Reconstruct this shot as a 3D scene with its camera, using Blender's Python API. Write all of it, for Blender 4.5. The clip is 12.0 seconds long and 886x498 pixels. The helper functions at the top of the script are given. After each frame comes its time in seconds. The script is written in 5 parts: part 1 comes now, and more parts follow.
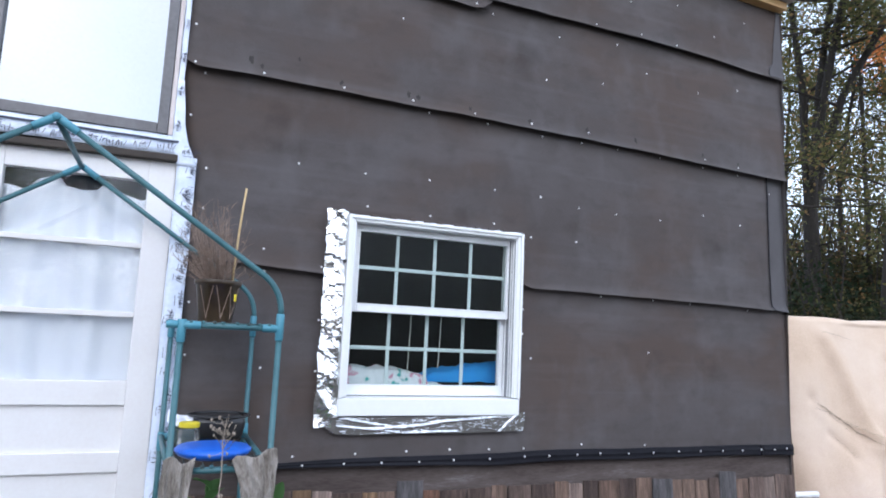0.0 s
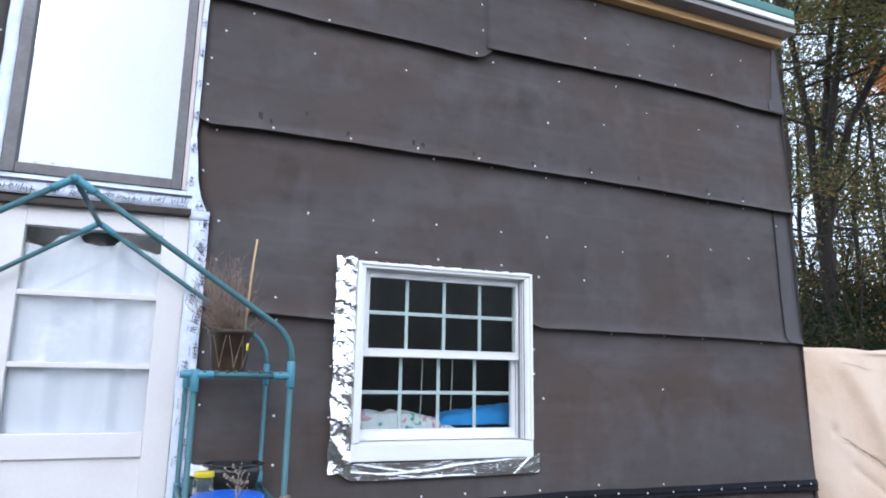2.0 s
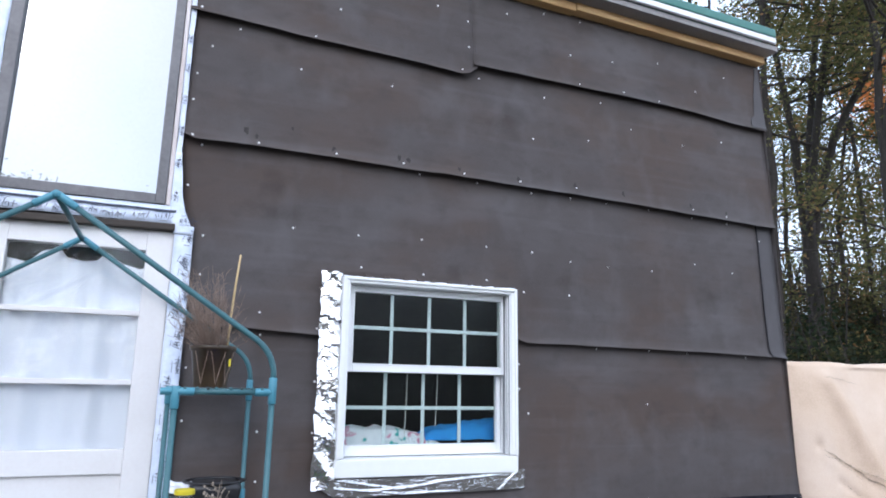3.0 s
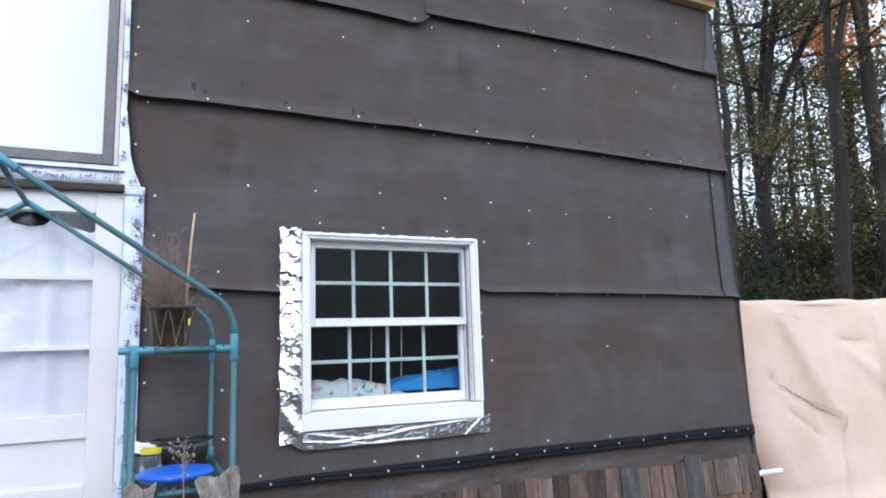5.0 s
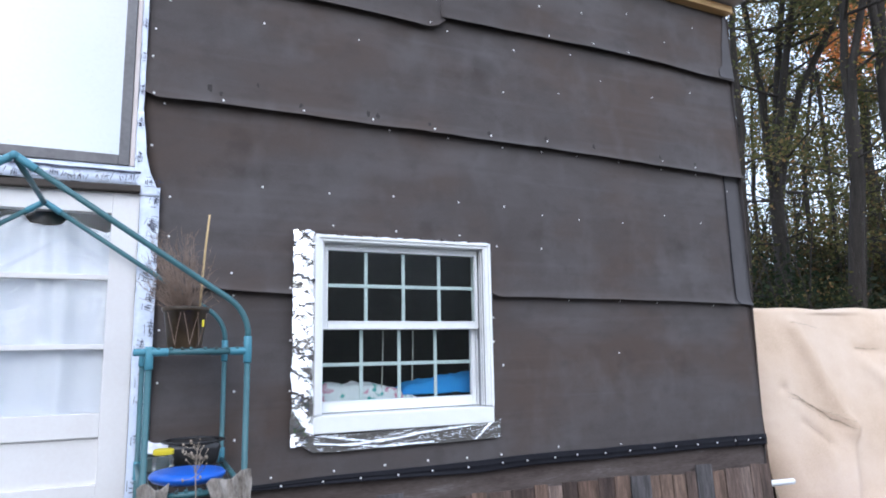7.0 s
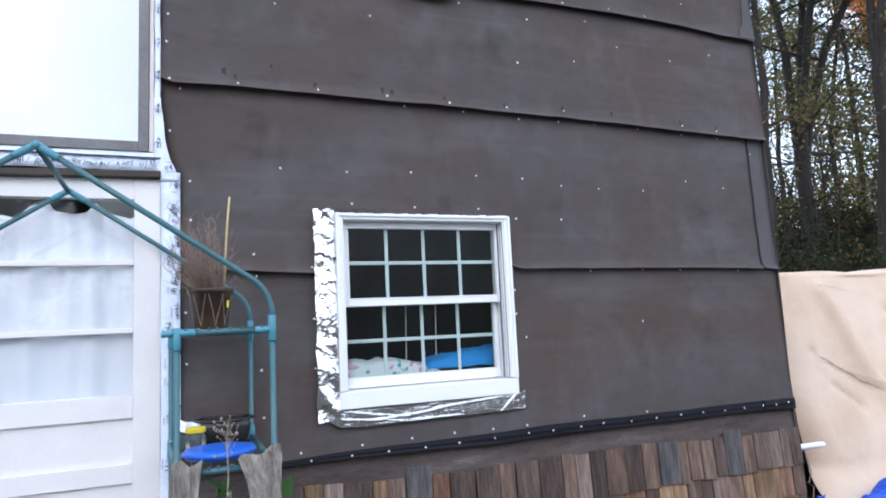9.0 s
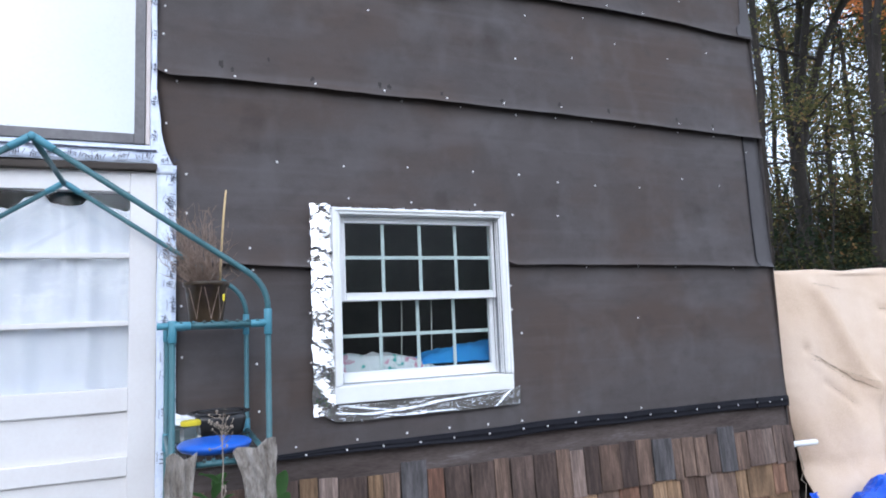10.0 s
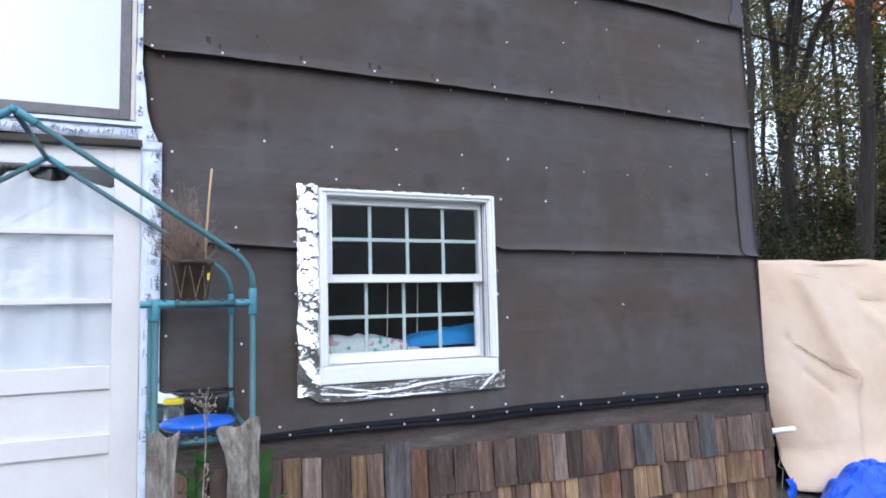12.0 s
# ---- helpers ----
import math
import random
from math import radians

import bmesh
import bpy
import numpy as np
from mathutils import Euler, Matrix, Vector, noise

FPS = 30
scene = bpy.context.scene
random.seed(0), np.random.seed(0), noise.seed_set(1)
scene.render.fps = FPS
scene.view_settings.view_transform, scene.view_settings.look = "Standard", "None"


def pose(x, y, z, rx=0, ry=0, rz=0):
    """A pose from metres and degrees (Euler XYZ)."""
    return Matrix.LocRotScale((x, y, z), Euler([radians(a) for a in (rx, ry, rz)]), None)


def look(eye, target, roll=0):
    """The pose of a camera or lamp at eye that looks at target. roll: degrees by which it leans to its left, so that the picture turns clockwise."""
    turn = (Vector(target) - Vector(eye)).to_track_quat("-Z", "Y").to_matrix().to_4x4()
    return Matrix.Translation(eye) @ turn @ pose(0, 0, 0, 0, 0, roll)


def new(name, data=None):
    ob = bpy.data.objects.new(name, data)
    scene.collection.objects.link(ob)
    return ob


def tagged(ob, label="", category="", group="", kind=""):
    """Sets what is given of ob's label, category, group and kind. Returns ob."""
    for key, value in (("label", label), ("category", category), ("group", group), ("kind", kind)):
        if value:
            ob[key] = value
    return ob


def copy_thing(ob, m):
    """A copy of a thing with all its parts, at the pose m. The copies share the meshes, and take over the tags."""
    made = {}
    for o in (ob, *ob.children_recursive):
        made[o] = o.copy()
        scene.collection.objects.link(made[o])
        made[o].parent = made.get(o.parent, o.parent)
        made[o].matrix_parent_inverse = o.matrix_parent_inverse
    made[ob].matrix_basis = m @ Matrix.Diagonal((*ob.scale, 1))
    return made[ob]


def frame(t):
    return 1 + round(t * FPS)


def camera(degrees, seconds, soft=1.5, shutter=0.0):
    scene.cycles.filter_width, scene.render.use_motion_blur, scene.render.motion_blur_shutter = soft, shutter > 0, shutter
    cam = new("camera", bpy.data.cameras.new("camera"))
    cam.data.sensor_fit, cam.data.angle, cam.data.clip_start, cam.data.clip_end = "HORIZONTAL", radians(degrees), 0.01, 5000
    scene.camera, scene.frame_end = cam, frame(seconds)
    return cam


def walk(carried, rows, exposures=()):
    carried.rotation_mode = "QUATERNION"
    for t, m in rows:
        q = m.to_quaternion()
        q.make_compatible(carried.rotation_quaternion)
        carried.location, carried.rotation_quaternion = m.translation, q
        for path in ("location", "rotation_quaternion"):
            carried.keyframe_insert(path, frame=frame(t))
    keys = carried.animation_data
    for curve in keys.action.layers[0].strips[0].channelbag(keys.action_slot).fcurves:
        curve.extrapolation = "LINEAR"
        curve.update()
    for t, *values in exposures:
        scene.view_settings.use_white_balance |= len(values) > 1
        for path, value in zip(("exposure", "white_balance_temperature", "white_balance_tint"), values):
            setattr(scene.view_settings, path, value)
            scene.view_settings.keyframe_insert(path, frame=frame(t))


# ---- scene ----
cam = camera(67.9, 12.0, soft=1.9)
PATH = [
    (0, (-1.19, -2.895, 1.387), (-0.422, -1.067, 1.648), 2.6),
    (0.5, (-1.193, -2.904, 1.379), (-0.446, -1.074, 1.683), 0.6),
    (1, (-1.19, -2.925, 1.37), (-0.484, -1.086, 1.712), 0.3),
    (1.5, (-1.182, -2.941, 1.384), (-0.482, -1.103, 1.748), 0.6),
    (2, (-1.177, -2.954, 1.385), (-0.463, -1.126, 1.771), 0.9),
    (2.5, (-1.169, -2.969, 1.392), (-0.439, -1.153, 1.805), 0.9),
    (2.7, (-1.164, -2.973, 1.398), (-0.437, -1.157, 1.818), 1.0),
    (4.3, (-1.137, -2.978, 1.378), (-0.286, -1.212, 1.773), -1.2),
    (4.5, (-1.137, -2.983, 1.368), (-0.286, -1.21, 1.729), -1.5),
    (5, (-1.135, -2.984, 1.362), (-0.291, -1.195, 1.661), -1.9),
    (5.5, (-1.14, -2.979, 1.367), (-0.301, -1.188, 1.663), -1.6),
    (6, (-1.145, -2.975, 1.369), (-0.316, -1.18, 1.67), -1.5),
    (6.5, (-1.151, -2.974, 1.367), (-0.326, -1.178, 1.672), -1.2),
    (7, (-1.149, -2.974, 1.376), (-0.331, -1.174, 1.68), -1.0),
    (9, (-1.14, -2.98, 1.363), (-0.381, -1.144, 1.6), -2.8),
    (9.5, (-1.143, -2.979, 1.364), (-0.378, -1.145, 1.594), -2.8),
    (10, (-1.142, -2.98, 1.357), (-0.372, -1.148, 1.583), -2.4),
    (10.5, (-1.14, -2.982, 1.36), (-0.362, -1.152, 1.573), -1.9),
    (11, (-1.137, -2.982, 1.356), (-0.349, -1.154, 1.556), -2.0),
    (11.5, (-1.14, -2.98, 1.357), (-0.343, -1.156, 1.542), -1.6),
    (12, (-1.136, -2.98, 1.356), (-0.333, -1.157, 1.531), -1.4),
]
walk(cam, [(t, look(eye, target, roll)) for t, eye, target, roll in PATH],
     exposures=[(0, 0.61, 5960, 14), (12, 0.61, 5960, 14)])

# ---------- light ----------
world = bpy.data.worlds.new("sky")
scene.world = world
world.use_nodes = True
wn, wl = world.node_tree.nodes, world.node_tree.links
wn.clear()
sky = wn.new("ShaderNodeTexSky")
sky.sky_type = 'NISHITA'
sky.sun_disc = False
sky.sun_elevation = radians(32)
sky.sun_rotation = radians(200)
bg_sky = wn.new("ShaderNodeBackground")
bg_sky.inputs["Strength"].default_value = 0.07
bg_cloud = wn.new("ShaderNodeBackground")
bg_cloud.inputs["Strength"].default_value = 1.15
w_tc = wn.new("ShaderNodeTexCoord")
w_no = wn.new("ShaderNodeTexNoise")
w_no.inputs["Scale"].default_value = 2.2
w_no.inputs["Detail"].default_value = 5
w_rp = wn.new("ShaderNodeValToRGB")
w_rp.color_ramp.elements[0].position = 0.38
w_rp.color_ramp.elements[0].color = (0.75, 0.875, 1.0, 1)
w_rp.color_ramp.elements[1].position = 0.62
w_rp.color_ramp.elements[1].color = (0.93, 0.965, 1.0, 1)
w_add = wn.new("ShaderNodeAddShader")
w_out = wn.new("ShaderNodeOutputWorld")
wl.new(sky.outputs[0], bg_sky.inputs[0])
wl.new(w_tc.outputs["Generated"], w_no.inputs["Vector"])
wl.new(w_no.outputs[0], w_rp.inputs[0])
wl.new(w_rp.outputs[0], bg_cloud.inputs[0])
wl.new(bg_sky.outputs[0], w_add.inputs[0])
wl.new(bg_cloud.outputs[0], w_add.inputs[1])
wl.new(w_add.outputs[0], w_out.inputs[0])

sun_data = bpy.data.lights.new("sun", 'SUN')
sun_data.energy = 0.5
sun_data.angle = radians(25)
sun_data.color = (1.0, 0.95, 0.88)
sun = new("sun", sun_data)
sun.matrix_world = look((-8, -20, 14), (0, 0, 0))


# ---------- materials ----------
def material(name, stops, rough=0.7, metal=0.0, scale=8.0, fine=80.0, bump=0.15, spec=0.4,
             stretch=(1, 1, 1), per="", detail=6.0, depth=0.004):
    """Noise at two scales through a colour ramp, with fine relief. per: 'object' or 'island' varies the colour piece by piece."""
    m = bpy.data.materials.new(name)
    m.use_nodes = True
    n, l = m.node_tree.nodes, m.node_tree.links
    b = n["Principled BSDF"]
    b.inputs["Roughness"].default_value = rough
    b.inputs["Metallic"].default_value = metal
    b.inputs["Specular IOR Level"].default_value = spec
    tc = n.new("ShaderNodeTexCoord")
    mp = n.new("ShaderNodeMapping")
    mp.inputs["Scale"].default_value = stretch
    l.new(tc.outputs["Object"], mp.inputs["Vector"])
    big = n.new("ShaderNodeTexNoise")
    big.inputs["Scale"].default_value = scale
    big.inputs["Detail"].default_value = detail
    big.inputs["Roughness"].default_value = 0.6
    small = n.new("ShaderNodeTexNoise")
    small.inputs["Scale"].default_value = fine
    small.inputs["Detail"].default_value = 3
    l.new(mp.outputs[0], big.inputs["Vector"])
    l.new(mp.outputs[0], small.inputs["Vector"])
    mix = n.new("ShaderNodeMath")
    mix.operation = 'MULTIPLY_ADD'
    mix.inputs[1].default_value = 0.3
    l.new(small.outputs[0], mix.inputs[0])
    sc = n.new("ShaderNodeMath")
    sc.operation = 'MULTIPLY'
    sc.inputs[1].default_value = 0.7
    l.new(big.outputs[0], sc.inputs[0])
    l.new(sc.outputs[0], mix.inputs[2])
    src = mix.outputs[0]
    if per == "object":
        shift = n.new("ShaderNodeMath")
        shift.operation = 'MULTIPLY'
        shift.inputs[1].default_value = 57.0
        l.new(n.new("ShaderNodeObjectInfo").outputs["Random"], shift.inputs[0])
        l.new(shift.outputs[0], mp.inputs["Location"])
    if per:
        if per == "object":
            rnd = n.new("ShaderNodeObjectInfo").outputs["Random"]
        else:
            rnd = n.new("ShaderNodeNewGeometry").outputs["Random Per Island"]
        k = n.new("ShaderNodeMath")
        k.operation = 'MULTIPLY_ADD'
        k.inputs[1].default_value = 0.75
        l.new(rnd, k.inputs[0])
        s2 = n.new("ShaderNodeMath")
        s2.operation = 'MULTIPLY'
        s2.inputs[1].default_value = 0.45
        l.new(src, s2.inputs[0])
        sub = n.new("ShaderNodeMath")
        sub.operation = 'SUBTRACT'
        sub.inputs[1].default_value = 0.1
        l.new(s2.outputs[0], sub.inputs[0])
        l.new(sub.outputs[0], k.inputs[2])
        src = k.outputs[0]
    rp = n.new("ShaderNodeValToRGB")
    e = rp.color_ramp.elements
    while len(e) < len(stops):
        e.new(0.5)
    for i, (p, c) in enumerate(stops):
        e[i].position = p
        e[i].color = (*c, 1)
    l.new(src, rp.inputs[0])
    l.new(rp.outputs[0], b.inputs["Base Color"])
    if bump:
        bp = n.new("ShaderNodeBump")
        bp.inputs["Strength"].default_value = bump
        bp.inputs["Distance"].default_value = depth
        l.new(mix.outputs[0], bp.inputs["Height"])
        l.new(bp.outputs[0], b.inputs["Normal"])
    return m


def glass(name, ior=1.5, tint=(0.9, 0.95, 0.93), gain=1.0, rough=0.01):
    """A thin pane: clear, with gloss by Fresnel."""
    m = bpy.data.materials.new(name)
    m.use_nodes = True
    n, l = m.node_tree.nodes, m.node_tree.links
    n.clear()
    out = n.new("ShaderNodeOutputMaterial")
    mx = n.new("ShaderNodeMixShader")
    fr = n.new("ShaderNodeFresnel")
    fr.inputs["IOR"].default_value = ior
    k = n.new("ShaderNodeMath")
    k.operation = 'MULTIPLY'
    k.use_clamp = True
    k.inputs[1].default_value = gain
    tr = n.new("ShaderNodeBsdfTransparent")
    tr.inputs[0].default_value = (*tint, 1)
    gl = n.new("ShaderNodeBsdfGlossy")
    gl.inputs["Roughness"].default_value = rough
    l.new(fr.outputs[0], k.inputs[0])
    l.new(k.outputs[0], mx.inputs[0])
    l.new(tr.outputs[0], mx.inputs[1])
    l.new(gl.outputs[0], mx.inputs[2])
    l.new(mx.outputs[0], out.inputs[0])
    return m


def leafy(name, stops):
    """Leaves: each its own colour, partly letting light through."""
    m = material(name, stops, rough=0.6, scale=3, fine=20, bump=0, per="island", spec=0.25)
    n, l = m.node_tree.nodes, m.node_tree.links
    b, out = n["Principled BSDF"], n["Material Output"]
    rp = [x for x in n if x.type == 'VALTORGB'][0]
    tl = n.new("ShaderNodeBsdfTranslucent")
    mx = n.new("ShaderNodeMixShader")
    mx.inputs[0].default_value = 0.65
    l.new(rp.outputs[0], tl.inputs[0])
    l.new(b.outputs[0], mx.inputs[1])
    l.new(tl.outputs[0], mx.inputs[2])
    l.new(mx.outputs[0], out.inputs[0])
    return m


def felt(name, k=1.0, stain=(0.078, 0.053, 0.041)):
    """Tarred paper: grey grain, soft pale bloom, rusty brown stains and faint level rub marks."""
    m = material(name, [(0.3, (0.060 * k, 0.051 * k, 0.049 * k)), (0.5, (0.076 * k, 0.067 * k, 0.066 * k)), (0.68, (0.094 * k, 0.085 * k, 0.086 * k))],
                 rough=0.82, scale=1.7, fine=190, bump=0.2, stretch=(0.8, 1, 1.4), spec=0.3, depth=0.0015)
    n, l = m.node_tree.nodes, m.node_tree.links
    b = n["Principled BSDF"]
    rp = [x for x in n if x.type == 'VALTORGB'][0]
    tc = [x for x in n if x.type == 'TEX_COORD'][0]

    def layer(src, colour, amount, scale, stretch, lo, hi, detail=4):
        mp = n.new("ShaderNodeMapping")
        mp.inputs["Scale"].default_value = stretch
        no = n.new("ShaderNodeTexNoise")
        no.inputs["Scale"].default_value = scale
        no.inputs["Detail"].default_value = detail
        mr = n.new("ShaderNodeMapRange")
        mr.inputs["From Min"].default_value, mr.inputs["From Max"].default_value = lo, hi
        mr.inputs["To Max"].default_value = amount
        mx = n.new("ShaderNodeMix")
        mx.data_type = 'RGBA'
        l.new(tc.outputs["Object"], mp.inputs["Vector"])
        l.new(mp.outputs[0], no.inputs["Vector"])
        l.new(no.outputs[0], mr.inputs["Value"])
        l.new(mr.outputs[0], mx.inputs["Factor"])
        l.new(src, mx.inputs["A"])
        mx.inputs["B"].default_value = (*colour, 1)
        return mx.outputs["Result"]
    c = layer(rp.outputs[0], stain, 0.62, 1.15, (0.8, 1, 1.7), 0.45, 0.62, 6)
    c = layer(c, (0.128 * k, 0.121 * k, 0.126 * k), 0.42, 2.3, (0.55, 1, 1.6), 0.52, 0.72, 6)
    c = layer(c, (0.034 * k, 0.026 * k, 0.023 * k), 0.55, 4.0, (0.8, 1, 1.1), 0.60, 0.76, 5)
    c = layer(c, (0.135 * k, 0.130 * k, 0.137 * k), 0.15, 4.0, (0.22, 1, 5), 0.55, 0.72, 5)
    c = layer(c, (0.046 * k, 0.037 * k, 0.034 * k), 0.12, 3.2, (0.25, 1, 8), 0.54, 0.72, 5)
    c = layer(c, (0.125 * k, 0.120 * k, 0.124 * k), 0.34, 4.2, (1.2, 1, 0.7), 0.52, 0.72, 6)
    c = layer(c, (0.050 * k, 0.043 * k, 0.042 * k), 0.36, 13.0, (0.7, 1, 1.1), 0.52, 0.72, 7)
    l.new(c, b.inputs["Base Color"])
    return m


M_FELT = felt("felt")
M_FELT_PALE = material("felt_pale", [(0.3, (0.078, 0.074, 0.077)), (0.7, (0.110, 0.106, 0.112))], rough=0.85, scale=3, fine=160, bump=0.25, spec=0.25, depth=0.002)
M_RUBBER = material("black_rubber", [(0.3, (0.007, 0.007, 0.010)), (0.7, (0.013, 0.013, 0.018))], rough=0.6, scale=14, fine=60, bump=0.3, spec=0.15)
M_FELT_FOOT = material("felt_foot", [(0.32, (0.046, 0.034, 0.031)), (0.46, (0.075, 0.059, 0.054)), (0.58, (0.100, 0.082, 0.076)), (0.68, (0.155, 0.138, 0.136))], rough=0.85, scale=5, fine=60, bump=0.4, stretch=(0.45, 1, 2.4), spec=0.25)
M_SMUDGE = material("felt_smudge", [(0.3, (0.016, 0.013, 0.012)), (0.7, (0.035, 0.028, 0.025))], rough=0.6, scale=40, bump=0.3)
M_CAP = material("cap_plastic", [(0.3, (0.7, 0.7, 0.7)), (0.7, (0.85, 0.85, 0.85))], rough=0.4, bump=0)
M_GRILLE = material("grille_vinyl", [(0.3, (0.68, 0.73, 0.745)), (0.7, (0.74, 0.78, 0.79))], rough=0.5, scale=5, bump=0)
M_STRIP = material("groove_shade_grey", [(0.3, (0.20, 0.21, 0.22)), (0.7, (0.28, 0.29, 0.30))], rough=0.8, scale=20, bump=0.1)
M_CORD = material("pale_cord", [(0.3, (0.45, 0.42, 0.38)), (0.7, (0.62, 0.60, 0.56))], rough=0.9, scale=30, bump=0.3)
M_CASING = material("raw_casing", [(0.3, (0.55, 0.46, 0.43)), (0.55, (0.72, 0.67, 0.66)), (0.7, (0.78, 0.76, 0.78))], rough=0.7, scale=5, fine=60, bump=0.2, stretch=(6, 6, 0.6))
M_VINYL = material("white_vinyl", [(0.3, (0.78, 0.80, 0.805)), (0.7, (0.84, 0.855, 0.86))], rough=0.35, scale=5, fine=50, bump=0.03)
M_PAINT = material("old_white_paint", [(0.22, (0.60, 0.57, 0.53)), (0.36, (0.73, 0.71, 0.70)), (0.7, (0.79, 0.785, 0.785))], rough=0.55, scale=4, fine=70, bump=0.12, depth=0.002)
M_CURTAIN = material("white_cloth", [(0.3, (0.84, 0.88, 0.96)), (0.7, (0.90, 0.94, 0.99))], rough=0.9, scale=10, fine=200, bump=0.1, depth=0.001)
M_GLASS = glass("clear_glass", 1.5, (0.88, 0.92, 0.91), 0.3, 0.28)
M_DOOR_GLASS = glass("old_glass", 1.55, (0.985, 0.99, 0.99), 0.75)
M_COATED = material("coated_glass", [(0.3, (0.35, 0.36, 0.365)), (0.7, (0.38, 0.39, 0.395))], rough=0.02, metal=1.0, bump=0, scale=1)
M_ALU = material("weathered_aluminium", [(0.3, (0.105, 0.103, 0.108)), (0.7, (0.19, 0.187, 0.195))], rough=0.5, metal=0.3, scale=5, fine=60, bump=0.1)
M_TAPE = material("flashing_tape", [(0.3, (0.58, 0.66, 0.82)), (0.55, (0.74, 0.81, 0.94)), (0.7, (0.84, 0.89, 0.97))], rough=0.4, scale=14, fine=60, bump=0.5, depth=0.004)
M_INK = material("print_ink", [(0.3, (0.02, 0.025, 0.05)), (0.7, (0.05, 0.055, 0.09))], rough=0.6, bump=0)
M_FOIL = material("foil", [(0.3, (0.72, 0.72, 0.74)), (0.7, (0.92, 0.92, 0.93))], rough=0.17, metal=1.0, scale=30, fine=110, bump=0.2, depth=0.002)
M_DARKWOOD = material("dark_wood", [(0.3, (0.03, 0.024, 0.02)), (0.7, (0.07, 0.055, 0.045))], rough=0.7, scale=6, fine=60, bump=0.2, stretch=(1, 6, 6))
M_PINE = material("new_pine", [(0.3, (0.50, 0.28, 0.11)), (0.5, (0.66, 0.42, 0.19)), (0.7, (0.74, 0.52, 0.27))], rough=0.6, scale=4, fine=40, bump=0.15, stretch=(0.5, 8, 8))
M_SOFFIT = material("soffit_paint", [(0.3, (0.24, 0.23, 0.23)), (0.7, (0.32, 0.31, 0.31))], rough=0.7, scale=3, fine=60, bump=0.1)
M_TRIM = material("white_metal", [(0.3, (0.78, 0.8, 0.82)), (0.7, (0.86, 0.87, 0.88))], rough=0.4, bump=0.03)
M_GREENROOF = material("green_metal", [(0.3, (0.045, 0.16, 0.14)), (0.7, (0.07, 0.22, 0.19))], rough=0.42, scale=4, fine=40, bump=0.06)
def shingle_wood(name, dark, mid, pale):
    """Weathered cedar: each piece its own tone, with upright grain, dark weather stains and paler worn streaks."""
    m = material(name, [(0.1, dark), (0.45, mid), (0.85, pale)],
                 rough=0.86, scale=2.2, fine=16, bump=0.8, stretch=(3.0, 1, 0.8), per="object", depth=0.008)
    n, l = m.node_tree.nodes, m.node_tree.links
    rp = [x for x in n if x.type == 'VALTORGB'][0]
    mp = [x for x in n if x.type == 'MAPPING'][0]
    src = rp.outputs[0]
    for scale, lo, hi, dark in ((14.0, 0.35, 0.65, 0.86), (3.0, 0.40, 0.66, 0.74), (0.9, 0.40, 0.68, 0.62)):
        no = n.new("ShaderNodeTexNoise")
        no.inputs["Scale"].default_value = scale
        no.inputs["Detail"].default_value = 5
        l.new(mp.outputs[0], no.inputs["Vector"])
        mr = n.new("ShaderNodeMapRange")
        mr.inputs["From Min"].default_value, mr.inputs["From Max"].default_value = lo, hi
        mr.inputs["To Min"].default_value, mr.inputs["To Max"].default_value = dark, 1.15
        l.new(no.outputs[0], mr.inputs["Value"])
        mx = n.new("ShaderNodeMix")
        mx.data_type = 'RGBA'
        mx.blend_type = 'MULTIPLY'
        mx.inputs["Factor"].default_value = 1.0
        cc = n.new("ShaderNodeCombineColor")
        for k in range(3):
            l.new(mr.outputs[0], cc.inputs[k])
        l.new(src, mx.inputs["A"])
        l.new(cc.outputs[0], mx.inputs["B"])
        src = mx.outputs["Result"]
    l.new(src, n["Principled BSDF"].inputs["Base Color"])
    return m


M_WOOD = {
    "d": shingle_wood("cedar_dark", (0.064, 0.043, 0.036), (0.094, 0.064, 0.052), (0.132, 0.092, 0.076)),
    "b": shingle_wood("cedar_brown", (0.112, 0.070, 0.052), (0.154, 0.099, 0.074), (0.21, 0.142, 0.108)),
    "t": shingle_wood("cedar_tan", (0.21, 0.130, 0.074), (0.30, 0.190, 0.110), (0.41, 0.270, 0.165)),
    "g": shingle_wood("cedar_grey", (0.095, 0.088, 0.090), (0.138, 0.129, 0.132), (0.195, 0.184, 0.189)),
    "r": shingle_wood("cedar_red", (0.165, 0.085, 0.058), (0.235, 0.125, 0.082), (0.31, 0.18, 0.12)),
    "p": shingle_wood("cedar_pale", (0.175, 0.122, 0.100), (0.24, 0.172, 0.143), (0.31, 0.232, 0.198)),
}
M_PVC = material("teal_pipe", [(0.3, (0.038, 0.112, 0.130)), (0.7, (0.062, 0.165, 0.185))], rough=0.38, scale=7, fine=60, bump=0.05)
M_JOINT = material("blue_joint", [(0.3, (0.058, 0.215, 0.285)), (0.7, (0.092, 0.29, 0.37))], rough=0.4, scale=8, fine=60, bump=0.05)
M_WIRE = material("dark_wire", [(0.3, (0.03, 0.05, 0.05)), (0.7, (0.06, 0.09, 0.09))], rough=0.5, bump=0)
M_BLUE = material("blue_plastic", [(0.3, (0.012, 0.10, 0.52)), (0.7, (0.022, 0.14, 0.64))], rough=0.33, scale=5, fine=60, bump=0.04)
